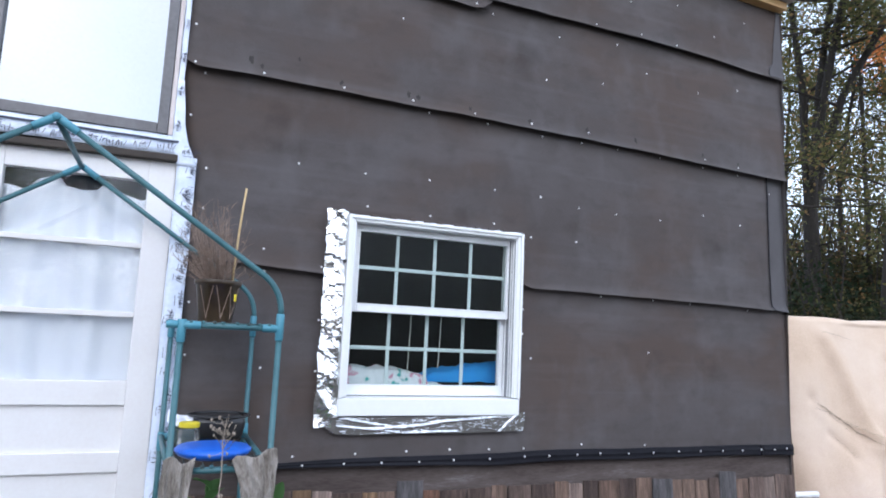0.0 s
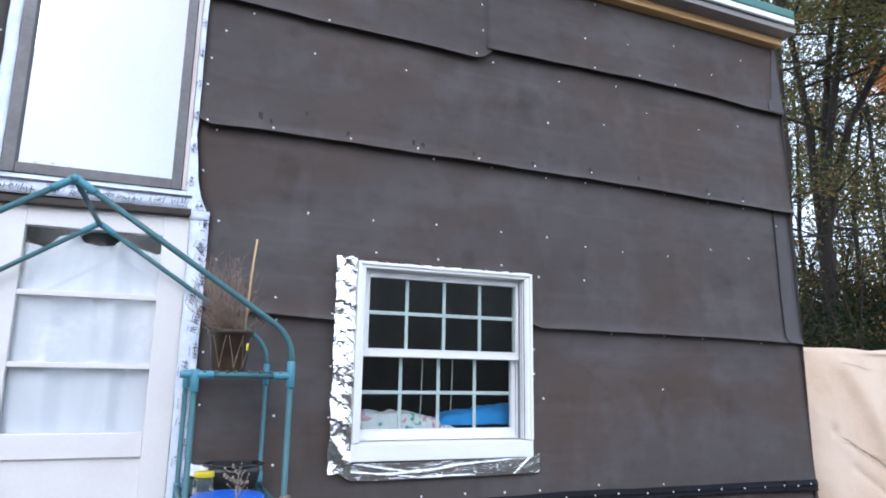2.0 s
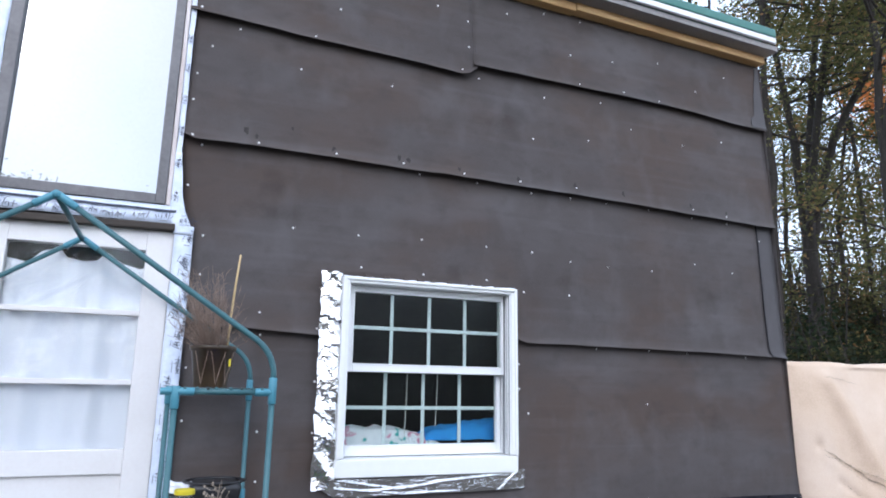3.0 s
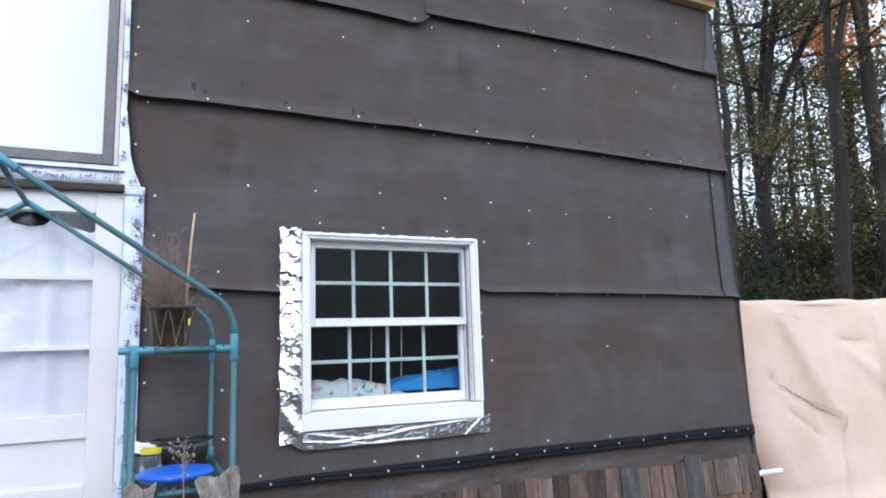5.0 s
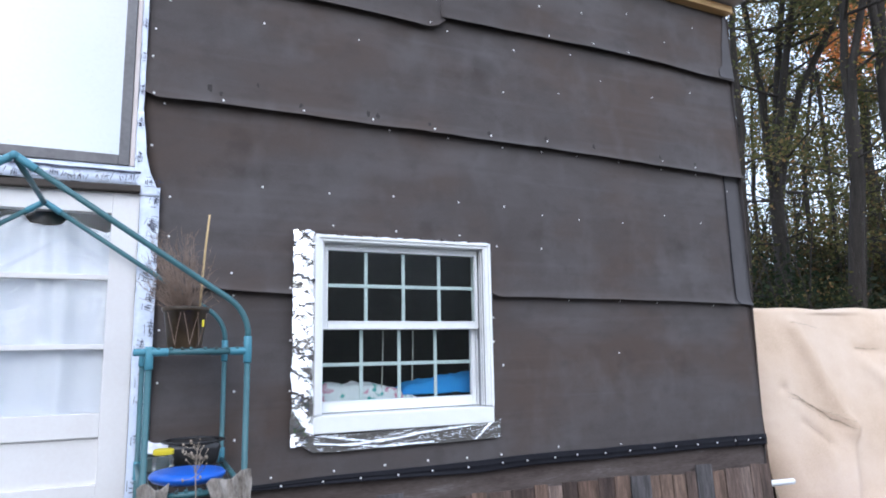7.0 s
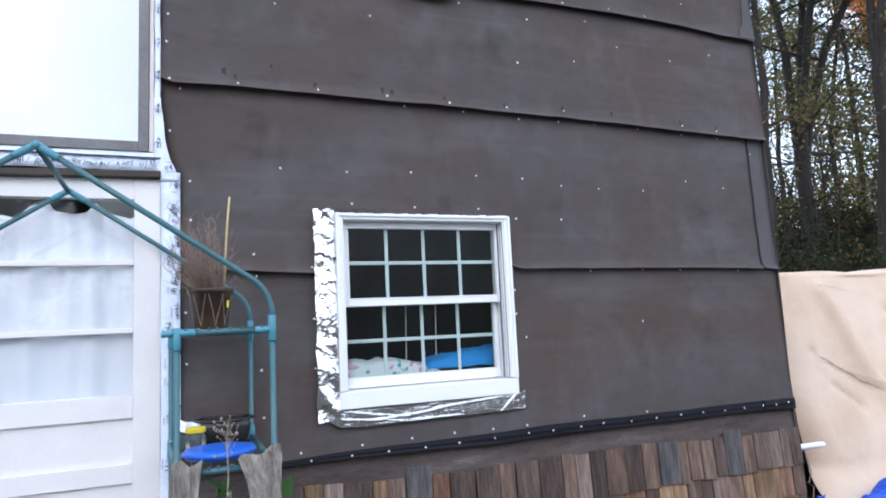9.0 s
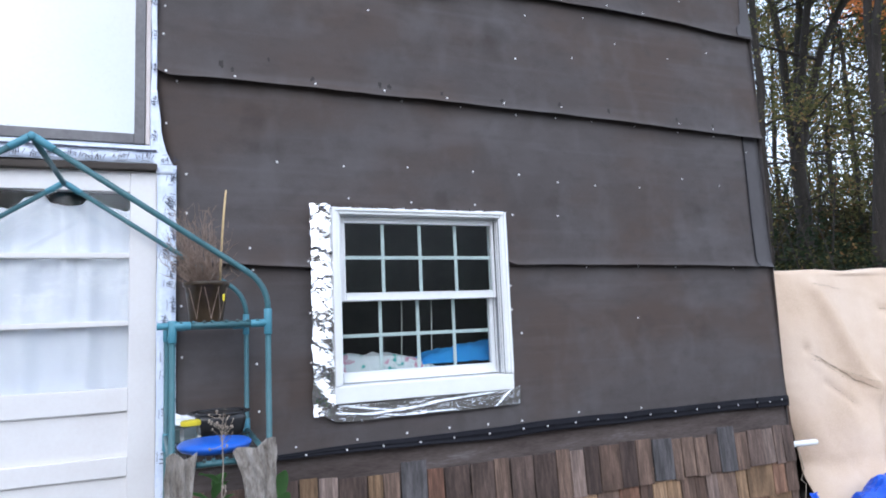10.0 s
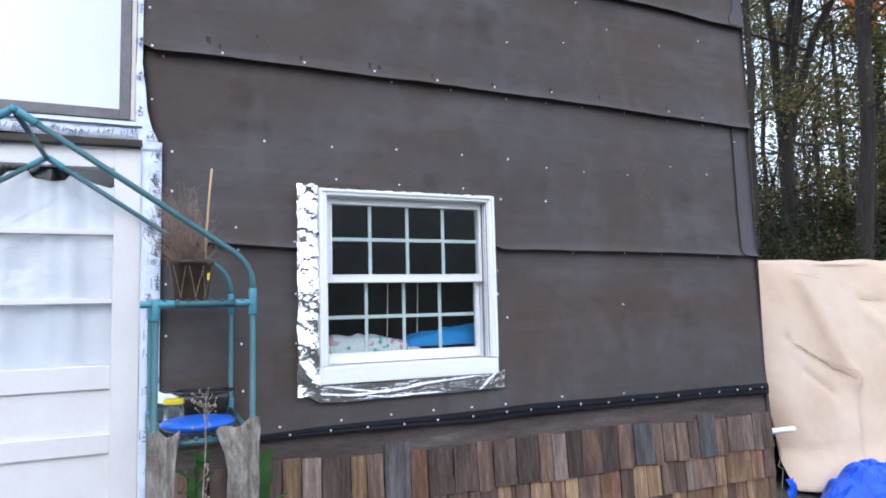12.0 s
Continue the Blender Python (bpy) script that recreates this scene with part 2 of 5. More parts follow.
M_BLACKPL = material("black_plastic", [(0.3, (0.010, 0.010, 0.012)), (0.7, (0.028, 0.028, 0.03))], rough=0.3, scale=6, fine=50, bump=0.05)
M_YELLOW = material("yellow_lid", [(0.3, (0.62, 0.50, 0.02)), (0.7, (0.75, 0.62, 0.04))], rough=0.4, bump=0)
M_PAPER = material("paper", [(0.3, (0.68, 0.70, 0.78)), (0.7, (0.82, 0.83, 0.88))], rough=0.8, scale=20, bump=0.3)
M_BURLAP = material("weathered_burlap", [(0.30, (0.06, 0.05, 0.042)), (0.46, (0.22, 0.195, 0.17)), (0.7, (0.42, 0.39, 0.36))], rough=0.95, scale=12, fine=55, bump=1.0, stretch=(3, 3, 1.1), depth=0.02)
M_POT = material("brown_pot", [(0.3, (0.030, 0.020, 0.012)), (0.7, (0.075, 0.05, 0.028))], rough=0.35, scale=9, fine=40, bump=0.2)
M_TWIG = material("dry_twig", [(0.3, (0.16, 0.11, 0.085)), (0.7, (0.32, 0.24, 0.19))], rough=0.9, scale=10, bump=0.2)
M_STALK = material("dry_stalk", [(0.3, (0.20, 0.16, 0.125)), (0.7, (0.40, 0.34, 0.28))], rough=0.9, scale=30, bump=0.4)
M_CANE = material("cane", [(0.3, (0.48, 0.34, 0.16)), (0.7, (0.66, 0.5, 0.28))], rough=0.6, scale=20, bump=0.2)
M_HERB = leafy("herb_leaf", [(0.2, (0.075, 0.18, 0.055)), (0.8, (0.16, 0.31, 0.11))])
M_CANVAS = material("tan_canvas", [(0.28, (0.50, 0.37, 0.265)), (0.45, (0.62, 0.475, 0.355)), (0.65, (0.69, 0.56, 0.45))], rough=0.85, scale=1.6, fine=120, bump=0.25, depth=0.003)
M_CANVAS_DIRT_FOLD = material("canvas_dirt_fold", [(0.35, (0.30, 0.24, 0.18)), (0.6, (0.56, 0.45, 0.34))], rough=0.9, scale=14, bump=0.3)
M_TARP = material("blue_tarp", [(0.3, (0.008, 0.07, 0.55)), (0.7, (0.015, 0.12, 0.72))], rough=0.35, scale=12, fine=60, bump=0.4, depth=0.006)
M_GROUND = material("leaf_litter", [(0.3, (0.036, 0.035, 0.030)), (0.5, (0.066, 0.060, 0.052)), (0.7, (0.11, 0.090, 0.070))], rough=0.95, scale=3, fine=30, bump=0.8, depth=0.03)
M_BARK = material("bark", [(0.3, (0.016, 0.013, 0.011)), (0.55, (0.034, 0.029, 0.025)), (0.75, (0.062, 0.055, 0.05))], rough=0.95, scale=6, fine=30, bump=0.9, stretch=(3, 3, 0.6), depth=0.03)
M_LEAF = leafy("autumn_green", [(0.05, (0.050, 0.058, 0.024)), (0.4, (0.105, 0.112, 0.042)), (0.72, (0.165, 0.152, 0.058)), (0.86, (0.28, 0.17, 0.075)), (0.97, (0.32, 0.13, 0.05))])
M_LEAF_ORANGE = leafy("autumn_orange", [(0.1, (0.50, 0.17, 0.05)), (0.5, (0.80, 0.28, 0.09)), (0.9, (0.82, 0.46, 0.12))])
# Darkened leaf colours: the shade below the trees is put into them
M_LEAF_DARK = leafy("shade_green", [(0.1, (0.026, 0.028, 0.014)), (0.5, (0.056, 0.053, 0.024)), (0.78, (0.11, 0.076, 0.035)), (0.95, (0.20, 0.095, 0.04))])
M_LEAF_SHADE = leafy("deep_shade_green", [(0.1, (0.012, 0.022, 0.012)), (0.6, (0.025, 0.038, 0.018)), (0.95, (0.06, 0.05, 0.024))])
# the dimness indoors is put into this near-black colour
M_ROOM = material("room_dim", [(0.3, (0.026, 0.024, 0.022)), (0.7, (0.05, 0.046, 0.042))], rough=0.8, scale=3, bump=0.1)
M_BEDDING = material("floral_cloth", [(0.38, (0.08, 0.42, 0.40)), (0.43, (0.80, 0.80, 0.84)), (0.55, (0.86, 0.86, 0.9)), (0.59, (0.68, 0.18, 0.32)), (0.64, (0.80, 0.78, 0.82))], rough=0.9, scale=13, fine=40, bump=0.4, detail=2)
M_BLUECLOTH = material("blue_cloth", [(0.3, (0.03, 0.26, 0.74)), (0.7, (0.06, 0.40, 0.88))], rough=0.8, scale=9, fine=60, bump=0.4)


# ---------- mesh helpers ----------
def ensure(v):
    return v if isinstance(v, Vector) else Vector(v)


def smooth_mesh(me):
    for p in me.polygons:
        p.use_smooth = True


def part(name, bm, mat, parent=None, label="", smooth=False):
    """Links a bmesh as one mesh object, under a thing or a part."""
    me = bpy.data.meshes.new(name)
    bmesh.ops.recalc_face_normals(bm, faces=bm.faces)
    bm.to_mesh(me)
    bm.free()
    me.materials.append(mat)
    if smooth:
        smooth_mesh(me)
    ob = new(name, me)
    ob.parent = parent
    if label:
        tagged(ob, label)
    return ob


def empty(name, label, category, group="", kind="", at=(0, 0, 0)):
    ob = new(name)
    ob.location = at
    return tagged(ob, label, category, group, kind)


def box(bm, x0, x1, y0, y1, z0, z1, bevel=0.0):
    r = bmesh.ops.create_cube(bm, size=1.0)
    for v in r["verts"]:
        v.co = Vector(((x0 + x1) / 2 + v.co.x * (x1 - x0), (y0 + y1) / 2 + v.co.y * (y1 - y0), (z0 + z1) / 2 + v.co.z * (z1 - z0)))
    if bevel:
        edges = list({e for v in r["verts"] for e in v.link_edges})
        bmesh.ops.bevel(bm, geom=edges, offset=bevel, segments=2, affect='EDGES', profile=0.5)
    return bm


def boxed(x0, x1, y0, y1, z0, z1, bevel=0.0):
    return box(bmesh.new(), x0, x1, y0, y1, z0, z1, bevel)


def tube(bm, pts, radii, sides=8, cap=True):
    """A round bar along a line of points."""
    pts = [ensure(p) for p in pts]
    if not isinstance(radii, (list, tuple)):
        radii = [radii] * len(pts)
    rings = []
    side = None
    for i, p in enumerate(pts):
        d = (pts[min(i + 1, len(pts) - 1)] - pts[max(i - 1, 0)]).normalized()
        if side is None:
            side = d.orthogonal().normalized()
        side = (side - d * side.dot(d)).normalized()
        up = d.cross(side)
        rings.append([bm.verts.new(p + (side * math.cos(a) + up * math.sin(a)) * radii[i])
                      for a in [2 * math.pi * k / sides for k in range(sides)]])
    for a, b in zip(rings, rings[1:]):
        for k in range(sides):
            bm.faces.new((a[k], a[(k + 1) % sides], b[(k + 1) % sides], b[k]))
    if cap:
        bm.faces.new(rings[0][::-1])
        bm.faces.new(rings[-1])
    return bm


def lathe(bm, profile, at=(0, 0, 0), sides=28):
    """Turns (radius, height) pairs round the upright axis."""
    at = ensure(at)
    rings = []
    for r, h in profile:
        rings.append([bm.verts.new(at + Vector((r * math.cos(2 * math.pi * k / sides), r * math.sin(2 * math.pi * k / sides), h))) for k in range(sides)])
    for a, b in zip(rings, rings[1:]):
        for k in range(sides):
            bm.faces.new((a[k], a[(k + 1) % sides], b[(k + 1) % sides], b[k]))
    bm.faces.new(rings[0][::-1])
    bm.faces.new(rings[-1])
    return bm


def sheet(us, vs, f, thick=(0, 0.004, 0), keep=None):
    """A thin sheet over a grid: f(u, v) gives the front, thick leads to the back."""
    bm = bmesh.new()
    t = Vector(thick)
    front = [[bm.verts.new(f(u, v)) for v in vs] for u in us]
    back = [[bm.verts.new(front[i][j].co + t) for j in range(len(vs))] for i in range(len(us))]
    on = {}
    for i in range(len(us) - 1):
        for j in range(len(vs) - 1):
            on[i, j] = keep is None or keep((us[i] + us[i + 1]) / 2, (vs[j] + vs[j + 1]) / 2)
    for (i, j), k in on.items():
        if not k:
            continue
        bm.faces.new((front[i][j], front[i + 1][j], front[i + 1][j + 1], front[i][j + 1]))
        bm.faces.new((back[i][j + 1], back[i + 1][j + 1], back[i + 1][j], back[i][j]))
        for di, dj, a, b in ((-1, 0, (0, 0), (0, 1)), (1, 0, (1, 1), (1, 0)), (0, -1, (1, 0), (0, 0)), (0, 1, (0, 1), (1, 1))):
            if not on.get((i + di, j + dj), False):
                p, q = (i + a[0], j + a[1]), (i + b[0], j + b[1])
                bm.faces.new((front[p[0]][p[1]], front[q[0]][q[1]], back[q[0]][q[1]], back[p[0]][p[1]]))
    bmesh.ops.delete(bm, geom=[v for v in bm.verts if not v.link_faces], context='VERTS')
    return bm


def steps(a, b, n):
    return [a + (b - a) * i / n for i in range(n + 1)]


def n3(x, y, z):
    return noise.noise(Vector((x, y, z)))


def along(table, x):
    """Straight lines between (x, value) pairs."""
    if x <= table[0][0]:
        return table[0][1]
    for (a, p), (b, q) in zip(table, table[1:]):
        if x <= b:
            return p + (q - p) * (x - a) / (b - a)
    return table[-1][1]


# ---------- ground ----------
def ground_z(x, y):
    far = max(0.0, math.hypot(x, y) - 5)
    return -0.02 + 0.03 * n3(x * 0.7, y * 0.7, 0) + min(far * 0.012, 0.6) * (1 + n3(x * 0.1, y * 0.1, 3))


rim = [-400, -120, -60, -30] + steps(-20, 30, 50) + [45, 80, 150, 400]
bm = bmesh.new()
gv = [[bm.verts.new((x, y, ground_z(x, y))) for y in rim] for x in rim]
for i in range(len(rim) - 1):
    for j in range(len(rim) - 1):
        bm.faces.new((gv[i][j], gv[i + 1][j], gv[i + 1][j + 1], gv[i][j + 1]))
tagged(part("ground", bm, M_GROUND, smooth=True), "brown leaf-littered forest ground round the house", "ground", kind="structure")

# ---------- house shell ----------
X0, X1, ZT = -4.2, 2.335, 3.66
wall = empty("wall_front", "house wall covered in lapped dark roofing felt", "wall", kind="structure")


def wall_piece(name, x0, x1, y0, y1, z0, z1, mat=M_DARKWOOD):
    return part(name, boxed(x0, x1, y0, y1, z0, z1), mat, wall)


# sheathing, with openings for the window, the door and the light above it
for a, b, c, d in ((X0, -1.905, 0, ZT), (-1.905, -1.175, 2.05, 2.155), (-1.905, -1.175, 3.442, ZT), (-1.175, -0.45, 0, ZT),
                   (-0.45, 0.45, 0, 1.02), (-0.45, 0.45, 1.91, ZT), (0.45, X1 - 0.02, 0, ZT)):
    wall_piece("sheathing", a, b, 0.034, 0.15, c, d)
# shell and room surfaces, added unseen and coloured near black to keep it dim
for nm, lab, b6 in (("wall_side", "side wall of the house, coloured near black", (X1 - 0.14, X1 - 0.02, 0.15, 6.0, 0, ZT)),
                    ("wall_left", "unseen far side wall of the house, coloured near black", (X0, X0 + 0.12, 0.15, 6.0, 0, ZT)),
                    ("wall_back", "unseen back wall of the house, coloured near black", (X0, X1 - 0.02, 6.0, 6.12, 0, ZT)),
                    ("wall_partition", "wall inside the house, room dimness put into its colour", (X0 + 0.12, X1 - 0.14, 3.2, 3.28, 0.02, 2.5))):
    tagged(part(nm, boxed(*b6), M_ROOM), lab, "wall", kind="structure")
tagged(part("floor", boxed(X0 + 0.12, X1 - 0.14, 0.15, 6.0, -0.05, 0.02), M_ROOM), "floor inside the house, room dimness put into its colour", "floor", kind="structure")
tagged(part("ceiling", boxed(X0 + 0.12, X1 - 0.14, 0.15, 6.0, 3.50, 3.56), M_ROOM), "ceiling inside the house, room dimness put into its colour", "ceiling", kind="structure")

# ---------- felt courses ----------
WIN = (-0.45, 0.45, 1.02, 1.91)


def left_edge(z):
    return along([(0, -1.115), (1.94, -1.120), (2.06, -1.126), (2.13, -1.156), (2.22, -1.176), (2.36, -1.188), (2.5, -1.190), (2.67, -1.200), (3.6, -1.232)], z) + 0.006 * n3(0, 0, z * 6)


class Course:
    """One lapped sheet: its lower edge stands proud, its head lies under the next sheet."""

    def __init__(self, x0, x1, foot, head, seed, lift=0.022, follow_left=False):
        self.drop = 0.001 * max(0.0, head - 2.0)
        self.x0, self.x1, self.foot, self.head, self.seed, self.lift, self.follow_left = x0, x1, foot, head, seed, lift, follow_left

    def low(self, x):
        return along(self.foot, x) - self.drop + 0.004 * n3(x * 2.5, self.seed, 0) + 0.003 * n3(x * 9, self.seed, 5)

    def at(self, x, z):
        k = max(0.0, min(1.0, (z - self.low(x)) / (self.head - self.low(x))))
        flare = self.lift * math.exp(-k * (self.head - self.low(x)) / 0.016) * (0.8 + 0.35 * n3(x * 3.5, self.seed, 9))
        wave = 0.0035 * n3(x * 3, z * 2, self.seed) + 0.002 * n3(x * 7, z * 6, self.seed + 4)
        return -0.002 + 0.026 * k - flare + wave

    def build(self, mat=M_FELT, label=""):
        us = steps(self.x0, self.x1, max(3, int((self.x1 - self.x0) / 0.045)))
        vs = [0, 0.006, 0.013, 0.022, 0.035, 0.06, 0.1] + steps(0.16, 1.0, 14)
        cut = (WIN[0] + 0.016, WIN[1] - 0.016, WIN[2] + 0.03, WIN[3] - 0.012)
        us = sorted(us + [x for x in cut[:2] if self.x0 < x < self.x1])
        for z in cut[2:]:
            k = (z - self.low(0.0)) / (self.head - self.low(0.0))
            if 0.12 < k < 0.98:
                vs = sorted(vs + [k])

        def f(u, v):
            z = self.low(u) + (self.head - self.low(u)) * v
            x = u
            if self.follow_left:
                z0 = z
                x = self.x1 + (u - self.x1) * (self.x1 - left_edge(z0)) / (self.x1 - self.x0)
            return Vector((x, self.at(x, z), z))

        def keep(u, v):
            z = self.low(u) + (self.head - self.low(u)) * v
            return not (cut[0] < u < cut[1] and cut[2] < z < cut[3])
        self.ob = part("felt_sheet", sheet(us, vs, f, (0, 0.003, 0), keep), mat, wall, label, smooth=True)
        return self.ob


base_course = Course(-1.11, X1, [(-1.2, 0.80), (2.4, 0.80)], 1.76, 1.0, 0.004, True)
foot_course = Course(-1.11, X1, [(-1.2, 0.58), (2.4, 0.58)], 0.83, 1.5, 0.003, True)
low_course = Course(-1.11, 2.196, [(-1.1, 1.662), (-0.85, 1.652), (-0.73, 1.643), (-0.5, 1.633), (0.44, 1.672), (0.465, 1.668), (0.487, 1.640), (0.8, 1.644), (1.25, 1.640), (1.6, 1.637), (2.34, 1.624)], 2.56, 2.0, 0.020, True)
mid_course = Course(-1.18, X1, [(-1.18, 2.492), (-1.15, 2.474), (-1.05, 2.479), (-0.9, 2.484), (-0.5, 2.479), (0.0, 2.478), (0.5, 2.474), (1.0, 2.469), (1.4, 2.459), (1.85, 2.446), (2.34, 2.441)], 3.17, 3.0, 0.024, True)
top_left = Course(-1.2, 0.232, [(-1.2, 3.098), (-0.96, 3.093), (-0.69, 3.078), (-0.29, 3.071), (-0.05, 3.063), (0.1, 3.055), (0.165, 3.053), (0.195, 3.072), (0.232, 3.105)], 3.60, 4.0, 0.022, True)
top_right = Course(0.215, X1, [(0.21, 3.120), (0.6, 3.124), (1.13, 3.131), (1.55, 3.126), (1.8, 3.115), (2.0, 3.103), (2.34, 3.098)], 3.60, 5.0, 0.020)
far_left = Course(-4.2, -1.945, [(-4.2, 2.40), (-1.945, 2.425)], 3.57, 6.0, 0.02)
far_left_low = Course(-4.2, -1.935, [(-4.2, 0.5), (-1.9, 0.5)], 2.5, 7.0, 0.004)
for c in (base_course, low_course, mid_course, top_left, top_right, far_left, far_left_low):
    c.build()
foot_course.build(M_FELT_FOOT, "brown weathered felt below the rubber strip")
# paler end strips at the house corner
end_low = Course(2.178, X1 + 0.002, [(2.178, 1.634), (2.335, 1.622)], 2.54, 8.0, 0.004)
end_low.at = lambda x, z: low_course.at(x, z) + 0.007
end_low.build(M_FELT_PALE, "paler felt strip at the corner")


def seam_point(u, v):
    x = along([(1.632, 2.216), (1.64, 2.203), (1.655, 2.193), (1.70, 2.190), (2.43, 2.192)], v)
    return Vector((x + u + 0.003 * n3(v * 5, 0, 2), low_course.at(2.19, v) - 0.004, v))


# thin black strip standing in for the shadow in the seam's gap
part("felt_seam", sheet([-0.003, 0.004], steps(1.632, 2.45, 60), seam_point, (0, 0.003, 0)), M_RUBBER, wall, "black strip painted for the shadow in the felt seam")


def end_top_point(u, v):
    left = along([(3.105, 2.215), (3.17, 2.215), (3.20, 2.252), (3.34, 2.268), (3.53, 2.302), (3.6, 2.304)], v) + 0.006 * n3(v * 22, 0, 6)
    x = left + (X1 + 0.004 - left) * u
    return Vector((x, top_right.at(x, v) - 0.006, v))


end_top = part("felt_strip", sheet(steps(0, 1, 4), steps(3.11, 3.57, 30), end_top_point, (0, 0.003, 0)), M_FELT_PALE, wall, "paler felt strip at the corner")
tagged(part("corner_wrap", sheet(steps(0.0, 0.22, 4), steps(0.6, 3.55, 24), lambda u, v: Vector((X1 + 0.003 + 0.003 * n3(u * 8, v * 3, 3), u + 0.002, v)), (-0.003, 0, 0)), M_FELT, wall), "felt wrapped round the house corner")

# cap nails
bm = bmesh.new()
lathe(bm, [(0.0085, 0.0), (0.0085, 0.0015), (0.006, 0.003), (0.0022, 0.0034)], sides=10)
bmesh.ops.rotate(bm, verts=bm.verts, cent=(0, 0, 0), matrix=Matrix.Rotation(radians(90), 3, 'X'))
cap_mesh = bpy.data.meshes.new("cap_nail")
bmesh.ops.recalc_face_normals(bm, faces=bm.faces)
bm.to_mesh(cap_mesh)
bm.free()
cap_mesh.materials.append(M_CAP)


def nail(course, x, z, size=1.0):
    ob = new("cap_nail", cap_mesh)
    ob.parent = course.ob
    ob.location = (x, course.at(x, z) - 0.0005, z)
    ob.scale = (size, 1, size)


nails = {
    top_left: [(-1.169, 3.121), (-0.520, 3.280), (0.188, 3.386), (0.190, 3.229), (0.151, 3.084), (-0.640, 3.093), (0.010, 3.439)],
    top_right: [(0.433, 3.497), (0.676, 3.560), (0.925, 3.566), (0.843, 3.327), (1.139, 3.349), (1.483, 3.413), (2.024, 3.426), (1.765, 3.275), (0.893, 3.147),
                (1.205, 3.157), (1.462, 3.147)],
    mid_course: [(-0.991, 3.062), (-1.108, 2.945), (-1.161, 2.796), (-1.167, 2.665), (-1.156, 2.492), (-0.870, 2.501), (-0.697, 2.915), (-0.234, 2.919), (0.258, 3.064),
                 (-0.508, 2.504), (-0.166, 2.507), (0.165, 2.499), (0.667, 3.029), (1.052, 3.071), (1.257, 2.938), (0.584, 2.765), (0.950, 2.815), (1.643, 2.896),
                 (1.959, 2.970), (1.674, 2.488), (1.936, 2.473), (0.494, 2.503), (0.851, 2.515)],
    low_course: [(-1.112, 2.462), (-0.071, 2.471), (0.251, 2.468), (-1.154, 2.267), (-0.687, 2.122), (-0.378, 2.118), (-0.056, 2.130), (0.300, 2.128), (0.569, 2.125),
                 (0.576, 2.455), (0.824, 2.458), (1.062, 2.457), (1.360, 2.454), (1.682, 2.442), (1.959, 2.435), (0.806, 2.094), (1.048, 2.086), (1.355, 2.087),
                 (1.675, 2.154), (1.960, 2.123), (0.791, 1.909), (0.513, 1.907), (-1.073, 2.045), (-1.071, 1.873), (-0.359, 1.964), (-0.045, 1.955), (0.299, 1.954),
                 (-0.811, 1.724), (-0.556, 1.665)],
    end_low: [(2.221, 2.352)],
    far_left: [(-1.973, 2.753), (-1.969, 2.627), (-1.970, 2.504), (-1.976, 2.962)],
    base_course: [(-1.091, 1.478), (-1.088, 1.263), (-0.785, 1.217), (-0.778, 1.015), (-0.799, 1.628), (0.963, 1.632), (1.313, 1.634), (1.580, 1.628), (2.023, 1.618),
                  (1.277, 1.345), (0.487, 1.537), (0.484, 1.415), (0.533, 1.294), (0.502, 0.858), (0.841, 0.870), (1.244, 0.857), (-0.624, 0.850), (-0.349, 0.854),
                  (-0.110, 0.859), (0.105, 0.862), (0.312, 0.858), (-0.548, 1.431), (-0.549, 1.209)],
}
for course, spots in nails.items():
    for x, z in spots:
        nail(course, x, z, random.uniform(0.52, 0.66) if x < 0.9 else random.uniform(0.38, 0.5))

# dark smudges round some of the nails above the lap
srng = random.Random(61)
for sx, sz, big in ((-0.93, 2.555, 1.2), (-0.88, 2.535, 0.8), (-0.52, 2.53, 1.0), (-0.19, 2.535, 1.1), (-0.14, 2.53, 0.9), (0.14, 2.52, 0.9), (0.48, 2.515, 1.0),
                    (0.84, 2.53, 1.0), (1.17, 2.52, 0.9), (1.66, 2.51, 0.8), (1.94, 2.495, 0.8), (-0.72, 2.60, 0.7)):
    bm = bmesh.new()
    hub = bm.verts.new((sx, mid_course.at(sx, sz) - 0.0012, sz))
    rim_v = []
    for k in range(14):
        a = 2 * math.pi * k / 14
        r = 0.017 * big * srng.uniform(0.35, 1.0)
        px, pz = sx + r * math.cos(a) * 0.8, sz + r * math.sin(a) * 1.3
        rim_v.append(bm.verts.new((px, mid_course.at(px, pz) - 0.0008, pz)))
    for k in range(14):
        bm.faces.new((hub, rim_v[k], rim_v[(k + 1) % 14]))
    part("tar_smudge", bm, M_SMUDGE, mid_course.ob, "small dark smudge on the felt")

# black strip over the foot of the felt
strip_mid = [(-1.0, 0.812), (-0.716, 0.8175), (-0.36, 0.8225), (0.05, 0.819), (0.35, 0.813), (0.5, 0.8195), (0.67, 0.824), (1.02, 0.820), (1.4, 0.8185), (1.8, 0.8185), (2.05, 0.816), (2.325, 0.811)]
strip_half = [(-1.0, 0.008), (-0.716, 0.009), (-0.36, 0.0165), (0.05, 0.021), (0.35, 0.028), (0.67, 0.027), (1.8, 0.0275), (2.325, 0.031)]


